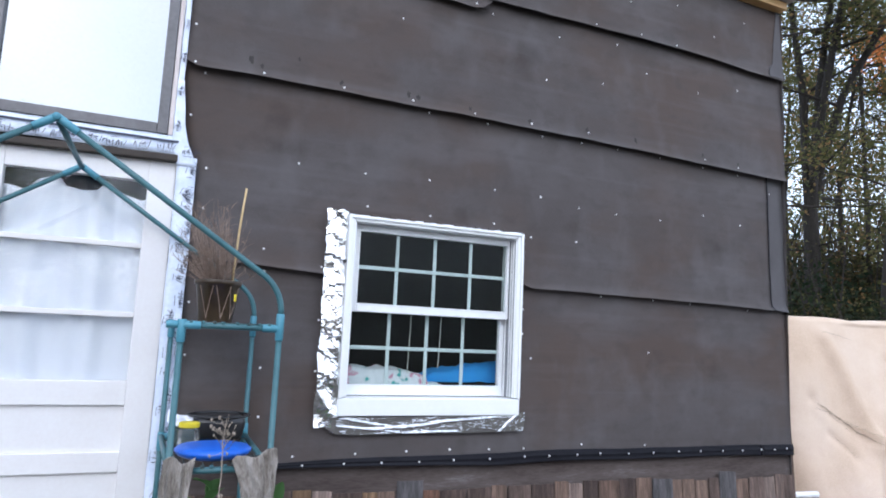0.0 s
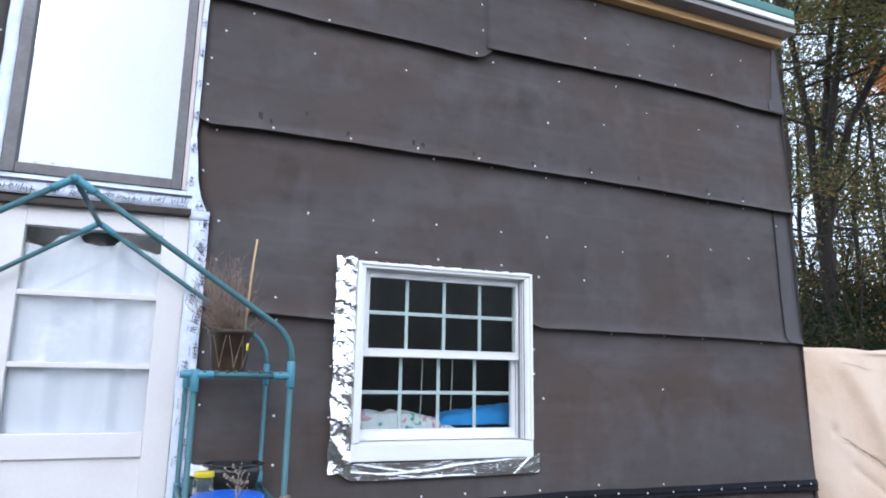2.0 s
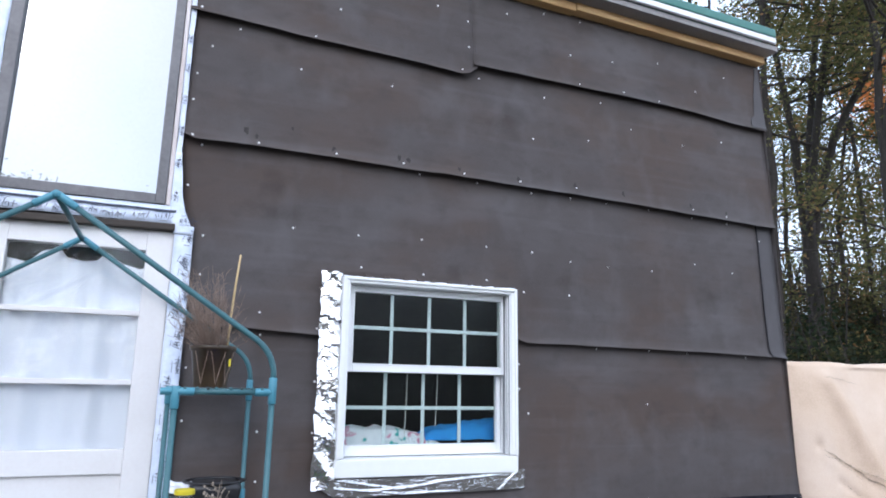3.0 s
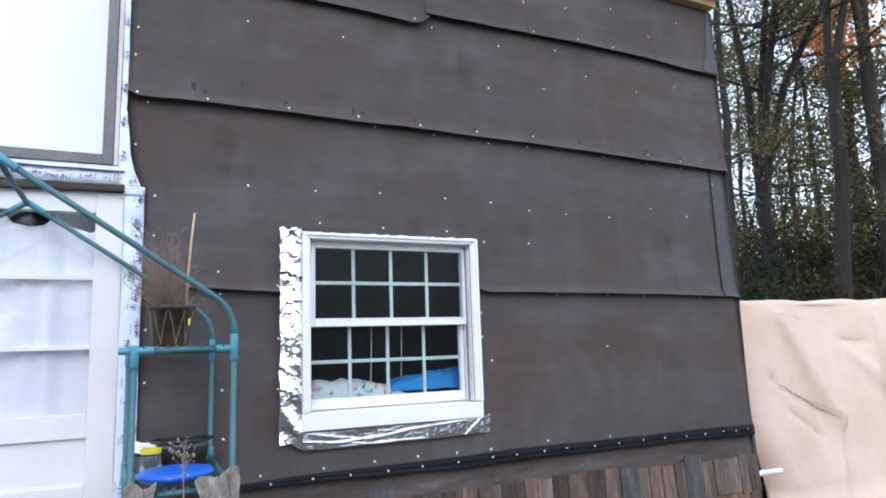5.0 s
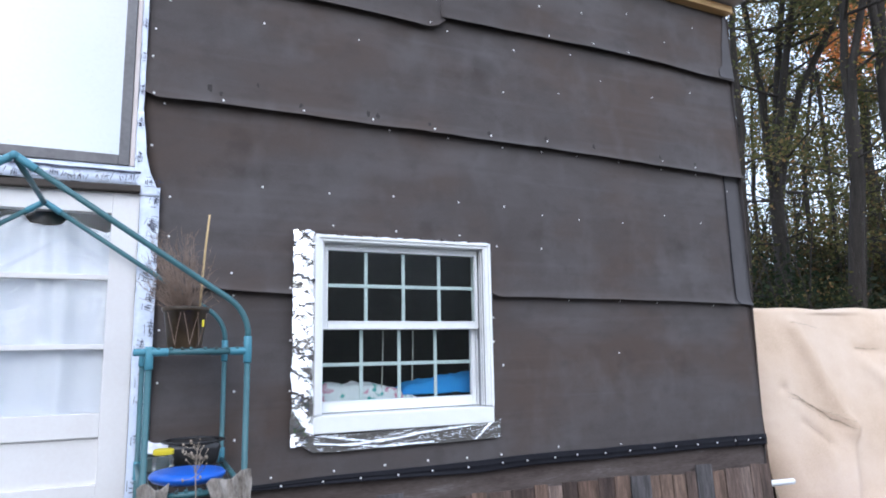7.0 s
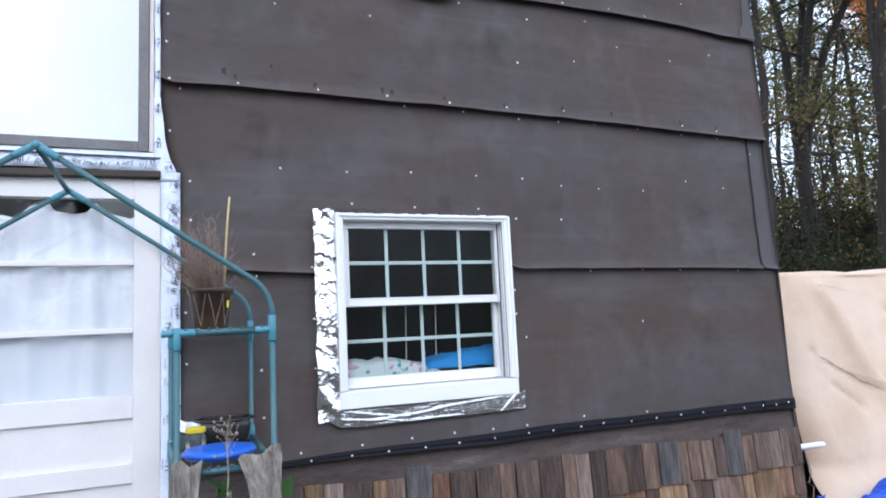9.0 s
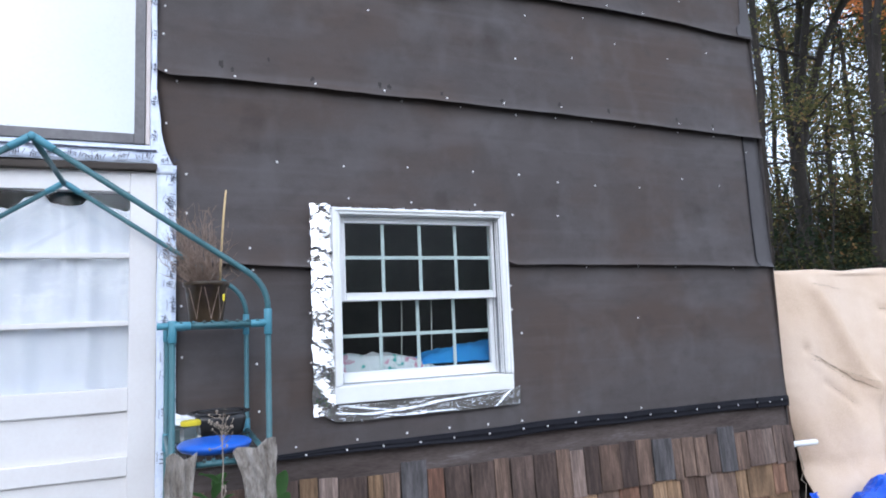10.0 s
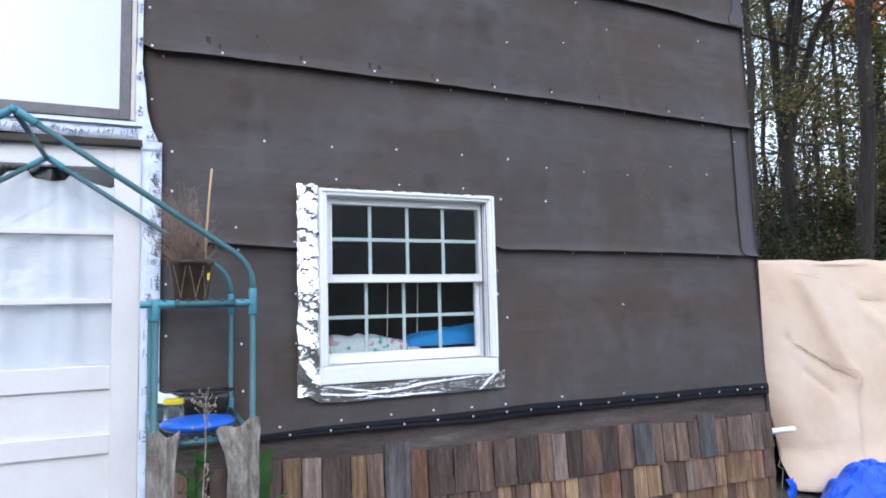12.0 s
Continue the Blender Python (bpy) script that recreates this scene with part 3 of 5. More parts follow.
def strip_point(u, v):
    k = v * 2 - 1
    lip = 0.007 * max(0.0, 1 - v * 3.2) * along([(-0.8, 1.6), (0.1, 1.2), (0.5, 0.3), (2.4, 0.3)], u)
    fold = 0.0025 * math.exp(-((v - 0.55 - 0.12 * n3(u * 1.5, 0, 3)) / 0.10) ** 2)
    return Vector((u, -0.020 - lip - fold - 0.003 * n3(u * 4, v * 2, 8) + 0.003 * max(0.0, k), along(strip_mid, u) + along(strip_half, u) * k + 0.002 * n3(u * 5, 0, 4)))


rub = part("rubber_strip", sheet(steps(-0.8, 2.085, 90), steps(0, 1, 12), strip_point, (0, 0.006, 0)), M_RUBBER, wall, "black rubber strip fixed with white cap nails", smooth=True)
part("rubber_strip", sheet(steps(2.07, 2.325, 10), steps(0, 1, 12), lambda u, v: strip_point(u, v) + Vector((0, -0.006, 0.001)), (0, 0.005, 0)), M_RUBBER, wall, "short black rubber end piece", smooth=True)
for x, z in zip((-0.585, -0.404, -0.233, -0.054, 0.118, 0.306, 0.495, 0.634, 0.801, 0.939, 1.119, 1.283, 1.453, 1.609, 1.77, 1.919, 2.064, 2.165, 2.265),
                (0.816, 0.818, 0.817, 0.815, 0.818, 0.818, 0.823, 0.823, 0.824, 0.827, 0.821, 0.821, 0.823, 0.821, 0.818, 0.817, 0.820, 0.816, 0.822)):
    ob = new("cap_nail", cap_mesh)
    ob.parent = rub
    ob.location = (x, strip_point(x, 0.5).y - (0.008 if x > 2.07 else 0.0035), z)
    ob.scale = (0.55, 1, 0.55)

# ---------- eave ----------
eave = empty("roof_eave", "house eave with pine trim, grey soffit and green metal edge", "roof", kind="structure")


def eave_part(name, x0, x1, y0, y1, z0, z1, mat, label, bevel=0.003):
    """A long piece of the eave, which rises a little away from the house corner."""
    bm = boxed(x0, x1, y0, y1, z0, z1, bevel)
    for v in bm.verts:
        v.co.z += (2.335 - v.co.x) * 0.020
    return part(name, bm, mat, eave, label)


eave_part("pine_trim", 0.868, 2.345, -0.040, 0.028, 3.572, 3.620, M_PINE, "new orange pine trim board")
eave_part("pine_trim", -4.2, 0.864, -0.034, 0.028, 3.565, 3.618, M_PINE, "new orange pine trim board")
eave_part("soffit", -4.3, 2.37, -0.126, 0.028, 3.622, 3.658, M_SOFFIT, "grey painted soffit board", 0.002)
eave_part("drip_edge", -4.3, 2.340, -0.147, -0.128, 3.664, 3.702, M_TRIM, "white metal drip edge")
eave_part("roof_edge", -4.3, 2.340, -0.152, -0.110, 3.704, 3.764, M_GREENROOF, "green metal roof edge", 0.008)
bm = bmesh.new()
for k in range(30):
    x = -4.3 + k * 0.2215
    box(bm, x, x + 0.2195, -0.108, 6.3, 3.715, 3.735)
for v in bm.verts:
    v.co.z += max(0, v.co.y + 0.12) * 0.10 + (2.335 - v.co.x) * 0.020 + 0.015
part("roof_sheet", bm, M_GREENROOF, eave)

# ---------- double-hung window ----------
win = empty("window_1", "white vinyl double-hung window with square grilles", "window", kind="structure")


def bar(name, parent, x0, x1, y0, y1, z0, z1, mat=M_VINYL, bevel=0.003, label=""):
    return part(name, boxed(x0, x1, y0, y1, z0, z1, bevel), mat, parent, label)


fr = part("window_frame", box(box(box(box(bmesh.new(), -0.45, -0.418, -0.032, 0.12, 1.10, 1.91, 0.004), 0.418, 0.45, -0.032, 0.12, 1.10, 1.91, 0.004),
                                  -0.418, 0.418, -0.032, 0.12, 1.882, 1.91, 0.004), -0.418, 0.418, 0.085, 0.12, 1.10, 1.13, 0.002), M_VINYL, win)
for s in (-1, 1):
    for y0, rise in ((-0.026, 0.006), (-0.004, 0.009), (0.020, 0.007), (0.062, 0.009), (0.102, 0.009)):
        a, b = sorted((s * 0.4178, s * (0.418 - rise)))
        bar("track_rib", fr, a, b, y0, y0 + 0.006, 1.10, 1.882, bevel=0.001)
# grey strips that put the shade of the jamb grooves into colour
for s in (-1, 1):
    for y0, y1 in ((-0.018, -0.006), (0.006, 0.018), (0.030, 0.060)):
        a, b = sorted((s * 0.4178, s * 0.4155))
        bar("weather_strip", fr, a, b, y0, y1, 1.10, 1.880, M_STRIP, 0.0005, "grey strip coloured for the shade of the jamb groove")
    a, b = sorted((s * 0.4505, s * 0.436))
    bar("outer_lip", fr, a, b, -0.041, -0.0325, 1.098, 1.9105, bevel=0.002)
bar("outer_lip", fr, -0.4355, 0.4355, -0.041, -0.0325, 1.897, 1.9105, bevel=0.002)
bar("window_sill", win, -0.452, 0.452, -0.034, 0.12, 1.02, 1.0965, bevel=0.004)


def sash(name, x0, x1, gx0, gx1, z0, z1, gz0, gz1, y0, y1):
    s = new(name)
    s.parent = win
    bm = bmesh.new()
    box(bm, x0, gx0, y0, y1, z0, z1, 0.003)
    box(bm, gx1, x1, y0, y1, z0, z1, 0.003)
    box(bm, gx0, gx1, y0, y1, z0, gz0, 0.003)
    box(bm, gx0, gx1, y0, y1, gz1, z1, 0.003)
    part("sash_frame", bm, M_VINYL, s)
    ym = (y0 + y1) / 2
    g = part("pane", boxed(gx0, gx1, ym, ym + 0.003, gz0, gz1), M_GLASS, s)
    g.visible_shadow = False
    for k in (1, 2, 3):
        x = gx0 + (gx1 - gx0) * k / 4
        part("grille_bar", boxed(x - 0.0085, x + 0.0085, ym + 0.006, ym + 0.012, gz0, gz1, 0.002), M_GRILLE, s)
    z = (gz0 + gz1) / 2 + 0.002
    part("grille_bar", boxed(gx0, gx1, ym + 0.0045, ym + 0.0115, z - 0.0085, z + 0.0085, 0.002), M_GRILLE, s)
    bead = bmesh.new()
    for a, b, c, d in ((gx0 - 0.006, gx0, gz0 - 0.006, gz1 + 0.006), (gx1, gx1 + 0.006, gz0 - 0.006, gz1 + 0.006), (gx0, gx1, gz0 - 0.006, gz0), (gx0, gx1, gz1, gz1 + 0.006)):
        box(bead, a, b, y0 - 0.003, y0 + 0.001, c, d, 0.001)
    part("glazing_bead", bead, M_VINYL, s)
    return s


sash("upper_sash", -0.407, 0.407, -0.377, 0.391, 1.480, 1.8815, 1.518, 1.850, 0.028, 0.058)
sash("lower_sash", -0.407, 0.407, -0.388, 0.384, 1.101, 1.514, 1.150, 1.480, 0.069, 0.099)


# crumpled foil flashing beside and below the window
foil = empty("foil_flashing", "crumpled shiny silver foil tape beside the window", "flashing")
frng = random.Random(19)


def facet_strip(us, vs, f, jitter, relief):
    """Foil as many small flat facets, each tilted its own way."""
    bm = bmesh.new()
    grid = []
    for i, u in enumerate(us):
        row = []
        for j, v in enumerate(vs):
            p = f(u, v)
            inner = 0 < i < len(us) - 1 and 0 < j < len(vs) - 1
            row.append(bm.verts.new(p + Vector((frng.uniform(-1, 1) * jitter[0] * inner, frng.gauss(0, 1) * relief, frng.uniform(-1, 1) * jitter[1]))))
        grid.append(row)
    for i in range(len(us) - 1):
        for j in range(len(vs) - 1):
            a, b, c, d = grid[i][j], grid[i + 1][j], grid[i + 1][j + 1], grid[i][j + 1]
            if frng.random() < 0.5:
                bm.faces.new((a, b, c))
                bm.faces.new((a, c, d))
            else:
                bm.faces.new((a, b, d))
                bm.faces.new((b, c, d))
    r = bmesh.ops.extrude_face_region(bm, geom=bm.faces[:])
    bmesh.ops.translate(bm, verts=[v for v in r["geom"] if isinstance(v, bmesh.types.BMVert)], vec=(0, 0.0015, 0))
    return bm



def foil_side(u, v):
    """Upright tape: rumpled in short steps that face the sky, smoother and darker along its inner edge lower down."""
    t = v * 7 + 1.2 * n3(u * 6, v * 4, 2)
    inner = max(0.0, min(1.0, (u + 0.505) * 30)) * max(0.0, min(1.0, (1.50 - v) * 5))
    rise = 0.020 * (t - math.floor(t)) * (1 - 0.9 * inner) + 0.020 * abs(n3(u * 8, v * 8 + u * 7, 12)) + 0.006 * abs(n3(u * 24, v * 22, 15)) * (1 - 0.6 * inner)
    ragged = 0.010 * n3(v * 9, 1, 1) + 0.006 * n3(v * 31, 1, 4) if u < -0.545 else 0.0
    return Vector((u + ragged, -0.040 + rise + 0.10 * max(0.0, u + 0.475) + 0.006 * n3(v * 5, u * 12, 6), v))


part("foil_strip", facet_strip(steps(-0.548, -0.4515, 9), steps(0.972, 1.928, 90), foil_side, (0.003, 0.003), 0.0003), M_FOIL, foil)


def foil_low(u, v):
    z0 = along([(-0.50, 0.972), (-0.45, 0.943), (-0.34, 0.938), (0.2, 0.940), (0.47, 0.946), (0.485, 0.95)], u)
    z1 = along([(-0.50, 1.012), (0.44, 1.019), (0.455, 1.03), (0.487, 1.036)], u)
    z = z0 + (z1 - z0) * v
    crease = 0.0
    for cx, cz, slope, w, h in ((-0.36, 0.998, -0.16, 0.004, 0.005), (-0.16, 0.968, 0.05, 0.005, 0.006), (0.02, 0.985, 0.10, 0.004, 0.005), (0.16, 1.000, 0.06, 0.004, 0.005),
                                (-0.05, 0.945, 0.01, 0.004, 0.006), (0.40, 0.985, 0.9, 0.006, 0.004), (-0.28, 0.960, -0.10, 0.004, 0.004)):
        reach = math.exp(-((u - cx) / 0.16) ** 4)
        crease += h * reach * math.exp(-((z - cz - slope * (u - cx)) / w) ** 2)
    return Vector((u, -0.0225 - 0.006 * v - crease + 0.004 * n3(u * 2.2, z * 26 - u * 5, 7), z))


part("foil_strip", facet_strip(steps(-0.50, 0.487, 90), steps(0, 1, 30), foil_low, (0.003, 0.0006), 0.0002), M_FOIL, foil)
part("foil_strip", facet_strip(steps(-0.45, 0.452, 40), [1.9105, 1.917], lambda u, v: Vector((u, -0.020, v)), (0.004, 0.0015), 0.002), M_FOIL, foil)

# small felt-coloured blocks added for the dark notches above the window
for k in range(9):
    x = -0.33 + 0.085 * k + frng.uniform(-0.02, 0.02)
    w = frng.uniform(0.008, 0.02)
    part("felt_tab", boxed(x - w, x + w, -0.031, -0.020, 1.9135, 1.926, 0.002), M_FELT, wall)

# ---------- room behind the window ----------
shelf = empty("sill_table", "dark wooden table standing below the window", "table", at=(0.1, 0.5, 0.02))
part("tabletop", boxed(-0.75, 0.75, -0.33, 0.4, 1.04, 1.075, 0.004), M_DARKWOOD, shelf)
for x in (-0.7, 0.7):
    for y in (-0.28, 0.35):
        part("leg", boxed(x - 0.03, x + 0.03, y - 0.03, y + 0.03, 0, 1.04, 0.004), M_DARKWOOD, shelf)


def heap(name, x0, x1, y0, y1, base, top, mat, label, seed):
    """A folded, rumpled cloth lying on the table: top(u) is its height."""
    us, vs = steps(0, 1, 46), steps(0, 1, 26)

    def f(u, v):
        x = x0 + (x1 - x0) * u
        edge = min(1.0, 7 * v, 7 * (1 - v)) ** 0.5 * min(1.0, 9 * u + 0.12, 9 * (1 - u) + 0.12) ** 0.5
        z = base + (top(u) - base) * edge * (0.95 + 0.10 * n3(u * 4, v * 4, seed)) + 0.016 * n3(u * 9 - v * 5, v * 6 + u * 4, seed + 2) + 0.010 * n3(u * 24, v * 5 - u * 8, seed + 3) * edge
        return Vector((x + 0.02 * n3(v * 4, u * 3, seed), y0 + (y1 - y0) * v + 0.02 * n3(u * 6, v, seed + 5), max(base, z)))
    tagged(part(name, sheet(us, vs, f, (0, 0, -0.003)), mat, smooth=True), label, name.replace("_", " "))


heap("floral_blanket", -0.62, 0.17, 0.17, 0.40, 1.100, lambda u: 1.228 - 0.012 * u - 0.045 * max(0.0, u - 0.62) / 0.38, M_BEDDING, "crumpled white blanket with floral print on the table", 3)
# black block added below the blue cloth, standing in for the dark gap
tagged(part("storage_box", boxed(0.10, 0.64, 0.20, 0.42, 1.0955, 1.158, 0.006), M_BLACKPL), "black block added under the blue cloth for the dark gap", "box")
heap("blue_cloth", 0.05, 0.76, 0.18, 0.40, 1.160, lambda u: 1.205 + 0.095 * u, M_BLUECLOTH, "rumpled bright blue cloth lying on the table", 12)
for x, z0 in ((-0.083, 1.20), (0.075, 1.23)):
    tagged(part("blind_cord", tube(bmesh.new(), [(x + 0.004, 0.108, 1.505), (x + 0.003, 0.108, 1.4), (x - 0.003, 0.109, z0)], 0.0026, 6), M_CORD), "thin pale blind cord hanging inside the window", "cord", group="blind cords")

# ---------- door ----------
door = empty("door_1", "old white-painted wooden door with three curtained panes", "door", kind="structure")
DX0, DX1, GX0, GX1 = -1.884, -1.188, -1.790, -1.291
FY, BY = 0.0, 0.042
bar("stile", door, DX0, GX0, FY, BY, 0.03, 2.045, M_PAINT)
bar("stile", door, GX1, DX1, FY, BY, 0.03, 2.045, M_PAINT)
for z0, z1 in ((1.956, 2.045), (1.680, 1.701), (1.402, 1.424), (1.062, 1.155), (0.810, 0.886), (0.03, 0.23)):
    bar("rail", door, GX0, GX1, FY + 0.001, BY, z0, z1, M_PAINT)
for z0, z1 in ((1.701, 1.956), (1.424, 1.680), (1.155, 1.402)):
    p = part("pane", boxed(GX0, GX1, 0.018, 0.021, z0, z1), M_DOOR_GLASS, door)
    p.visible_shadow = False
for z0, z1 in ((0.886, 1.062), (0.23, 0.810)):
    part("panel", boxed(GX0, GX1, 0.016, 0.032, z0, z1, 0.002), M_PAINT, door)
kb = bmesh.new()
lathe(kb, [(0.026, 0), (0.026, 0.005), (0.010, 0.008), (0.010, 0.035), (0.022, 0.042), (0.027, 0.055), (0.022, 0.066), (0.008, 0.07)], sides=20)
bmesh.ops.rotate(kb, verts=kb.verts, cent=(0, 0, 0), matrix=Matrix.Rotation(radians(90), 3, 'X'))
bmesh.ops.translate(kb, verts=kb.verts, vec=(-1.812, -0.001, 0.985))
part("door_knob", kb, M_FOIL, door, "worn metal door knob", smooth=True)


def curtain_point(u, v):
    top = along([(-1.80, 1.893), (-1.72, 1.878), (-1.675, 1.928), (-1.61, 1.944), (-1.585, 1.912), (-1.53, 1.896), (-1.47, 1.905),
                 (-1.437, 1.944), (-1.375, 1.902), (-1.31, 1.880), (-1.26, 1.90)], u)
    z = 1.10 + (top - 1.10) * v
    fold = 0.010 * math.sin(u * 58 + 2.2 * n3(u * 6, v * 1.2, 1)) * (0.5 + 0.5 * v) + 0.011 * math.sin(u * 27 + 1.4 * v)
    return Vector((u, 0.049 + fold, z))


tagged(part("door_curtain", sheet(steps(-1.80, -1.262, 90), steps(0, 1, 40), curtain_point, (0, 0.002, 0)), M_CURTAIN, smooth=True), "white gathered curtain hanging behind the door panes", "curtain")
bar("door_jamb", door, -1.93, -1.8845, -0.012, 0.10, 0.0, 2.045, M_PAINT)
bm = boxed(-1.93, -1.188, -0.035, 0.029, 2.047, 2.076, 0.004)
for v in bm.verts:
    v.co.z -= (-1.188 - v.co.x) * 0.022
tagged(part("drip_cap", bm, M_DARKWOOD, door), "dark weathered board over the door")
part("threshold", boxed(-1.93, -1.165, -0.06, 0.15, 0.0, 0.029, 0.003), M_DARKWOOD, door)

# ---------- fixed light above the door ----------
big = empty("window_2", "tall fixed window with grey metal frame reflecting the sky", "window", kind="structure")
bar("frame_side", big, -1.900, -1.852, -0.022, 0.06, 2.158, 3.44, M_ALU)
bar("frame_side", big, -1.277, -1.236, -0.022, 0.06, 2.158, 3.44, M_ALU)
bar("frame_rail", big, -1.852, -1.277, -0.020, 0.06, 2.158, 2.202, M_ALU)
bar("frame_rail", big, -1.852, -1.277, -0.020, 0.06, 3.39, 3.44, M_ALU)
bar("casing", big, -1.2345, -1.2165, -0.016, 0.03, 2.158, 3.5, M_CASING, label="pale raw wood casing strip")
part("pane", boxed(-1.852, -1.277, 0.006, 0.014, 2.202, 3.39), M_COATED, big)

# ---------- flashing tape ----------
tape = empty("flashing_tape", "white printed flashing tape round door and window", "tape")


def tape_strip(x0, x1, z0, z1, y=-0.008):
    nx, nz = max(3, int((x1 - x0) / 0.02)), max(3, int((z1 - z0) / 0.02))
    part("tape_strip", sheet(steps(x0, x1, nx), steps(z0, z1, nz),
                             lambda u, v: Vector((u + 0.003 * n3(v * 7, 1, x0), y + 0.004 * n3(u * 18, v * 18, 3), v + 0.003 * n3(u * 8, 2, z0))), (0, 0.002, 0)), M_TAPE, tape, smooth=True)


tape_strip(-1.1875, -1.112, 0.03, 2.075, -0.012)
tape_strip(-1.93, -1.172, 2.0765, 2.156, -0.014)
tape_strip(-1.2155, -1.192, 2.14, 3.6, -0.008)
part("tape_strip", sheet(steps(0, 1, 6), steps(2.035, 2.40, 24), lambda u, v: Vector((-1.2155 + 0.022 * max(0.0, min(1.0, (2.10 - v) * 30)) + (left_edge(v) + 0.003 + 1.2155 - 0.022 * max(0.0, min(1.0, (2.10 - v) * 30))) * u, -0.0165 + 0.003 * n3(u * 3, v * 14, 8), v)), (0, 0.002, 0)), M_TAPE, tape, smooth=True)
tape_strip(-1.948, -1.901, 2.14, 3.6, -0.020)
tape_strip(-1.985, -1.932, 0.03, 2.08, -0.014)
part("dark_seam", sheet(steps(-1.92, -1.19, 40), [2.128, 2.137], lambda u, v: Vector((u, -0.0215 + 0.002 * n3(u * 9, 0, 0), v + 0.004 * n3(u * 6, 0, 3))), (0, 0.001, 0)), M_INK, tape)


marks = bmesh.new()


def printed_mark(x, z, w, h, turn, y):
    """A run of small slanting strokes between two thin broken lines: a print too small to read."""
    bm = marks
    h *= 1.5
    ca, sa = math.cos(math.radians(turn)), math.sin(math.radians(turn))

    def stroke(a, b, thick):
        dx, dz = b[0] - a[0], b[1] - a[1]
        ln = math.hypot(dx, dz) or 1.0
        nx, nz = -dz / ln * thick, dx / ln * thick
        vs = []
        for p, k in ((a, 1), (b, 1), (b, -1), (a, -1)):
            px, pz = p[0] + nx * k, p[1] + nz * k
            vs.append(bm.verts.new((x + px * ca - pz * sa, y, z + px * sa + pz * ca)))
        bm.faces.new(vs)
    u = -w * random.uniform(0.75, 0.95)
    while u < w * 0.85:
        lean = random.uniform(-0.3, 0.6) * h
        stroke((u, -h * random.uniform(0.3, 0.75)), (u + lean, h * random.uniform(0.2, 0.75)), random.uniform(0.0008, 0.0017))
        if random.random() < 0.4:
            stroke((u, 0), (u + h * 0.7, random.uniform(-0.3, 0.3) * h), 0.0012)
        u += w * random.uniform(0.17, 0.36)
    for side in (-1, 1):
        a = random.uniform(-1.0, -0.5) * w
        stroke((a, side * h * 0.95), (a + w * random.uniform(0.7, 1.4), side * h * 1.0), 0.0009)


for i in range(21):
    z = 0.52 + i * 0.075 + random.uniform(-0.02, 0.02)
    printed_mark(-1.139 + random.uniform(-0.02, 0.02), z, 0.034, 0.015, 78 + random.uniform(-14, 14), -0.0185)
for i in range(10):
    printed_mark(-1.88 + i * 0.08 + random.uniform(-0.02, 0.02), 2.104 + random.uniform(-0.01, 0.012), 0.036, 0.014, random.uniform(-8, 8), -0.0205)
for i in range(6):
    printed_mark(-1.200, 2.2 + i * 0.15, 0.022, 0.008, 84, -0.0215 if i < 2 else -0.0135)
tagged(part("printed_marks", marks, M_INK, tape), "small dark print on the tape", kind="stuff")

# ---------- greenhouse frame of plastic pipe ----------
gh = empty("greenhouse_frame", "bare teal plastic pipe frame of a small greenhouse", "greenhouse frame")
PR = 0.0098
XR, XL, XM, XP = -0.835, -2.215, -1.14, -1.525
YF, YB = -0.72, -0.05
SHELF = (1.385, 0.950, 0.540, 0.140)


def pipe(pts, r=PR, mat=M_PVC, name="pipe", sides=10):
    return part(name, tube(bmesh.new(), pts, r, sides), mat, gh, smooth=True)


def joint(p, d, length=0.07, r=0.0132):
    p, d = ensure(p), ensure(d).normalized()
    return pipe([p - d * length / 2, p - d * (length / 2 - 0.002), p + d * (length / 2 - 0.002), p + d * length / 2], [r * 0.92, r, r, r * 0.92], M_JOINT, "pipe_joint")


for y in (YF, YB):
    for s in (1, -1):
        xe = XP + s * 0.69
        xb = xe - s * 0.062
        zb = 1.975 - 0.67 * 0.628
        bend = [(xb - s * 0.02 * 1, y, zb + 0.0134)]
        for k in range(7):
            a = k / 6
            q = (1 - a) ** 2
            bend.append((q * xb + 2 * (1 - a) * a * (xe - s * 0.008) + a * a * xe, y, q * zb + 2 * (1 - a) * a * (zb - 0.038) + a * a * (zb - 0.105)))
        pipe([(XP, y, 1.975), (XP + s * 0.3, y, 1.975 - 0.3 * 0.67)] + bend + [(xe, y, 1.42)], PR, M_PVC, "rafter")
        pipe([(xe, y, 0.0), (xe, y, 0.7), (xe, y, 1.425)], PR, M_PVC, "post")
        for z in SHELF[:3]:
            joint((xe, y, z + 0.005), (0, 0, 1), 0.085, 0.0135)
    xm = XM + (0.010 if y == YF else -0.008)
    pipe([(xm, y, 0.0), (xm, y, 1.39)], PR, M_PVC, "post")
    for z in SHELF[:3]:
        joint((xm, y, z - 0.018), (0, 0, 1), 0.07, 0.0135)
    joint((XP, y, 1.973), (0, 1, 0), 0.03, 0.0118)
    for s in (1, -1):
        joint((XP + s * 0.03, y, 1.955), (s, 0, -0.67), 0.07, 0.0125)
pipe([(XP, YF, 1.972), (XP, YB, 1.972)], PR, M_PVC, "ridge_pipe")
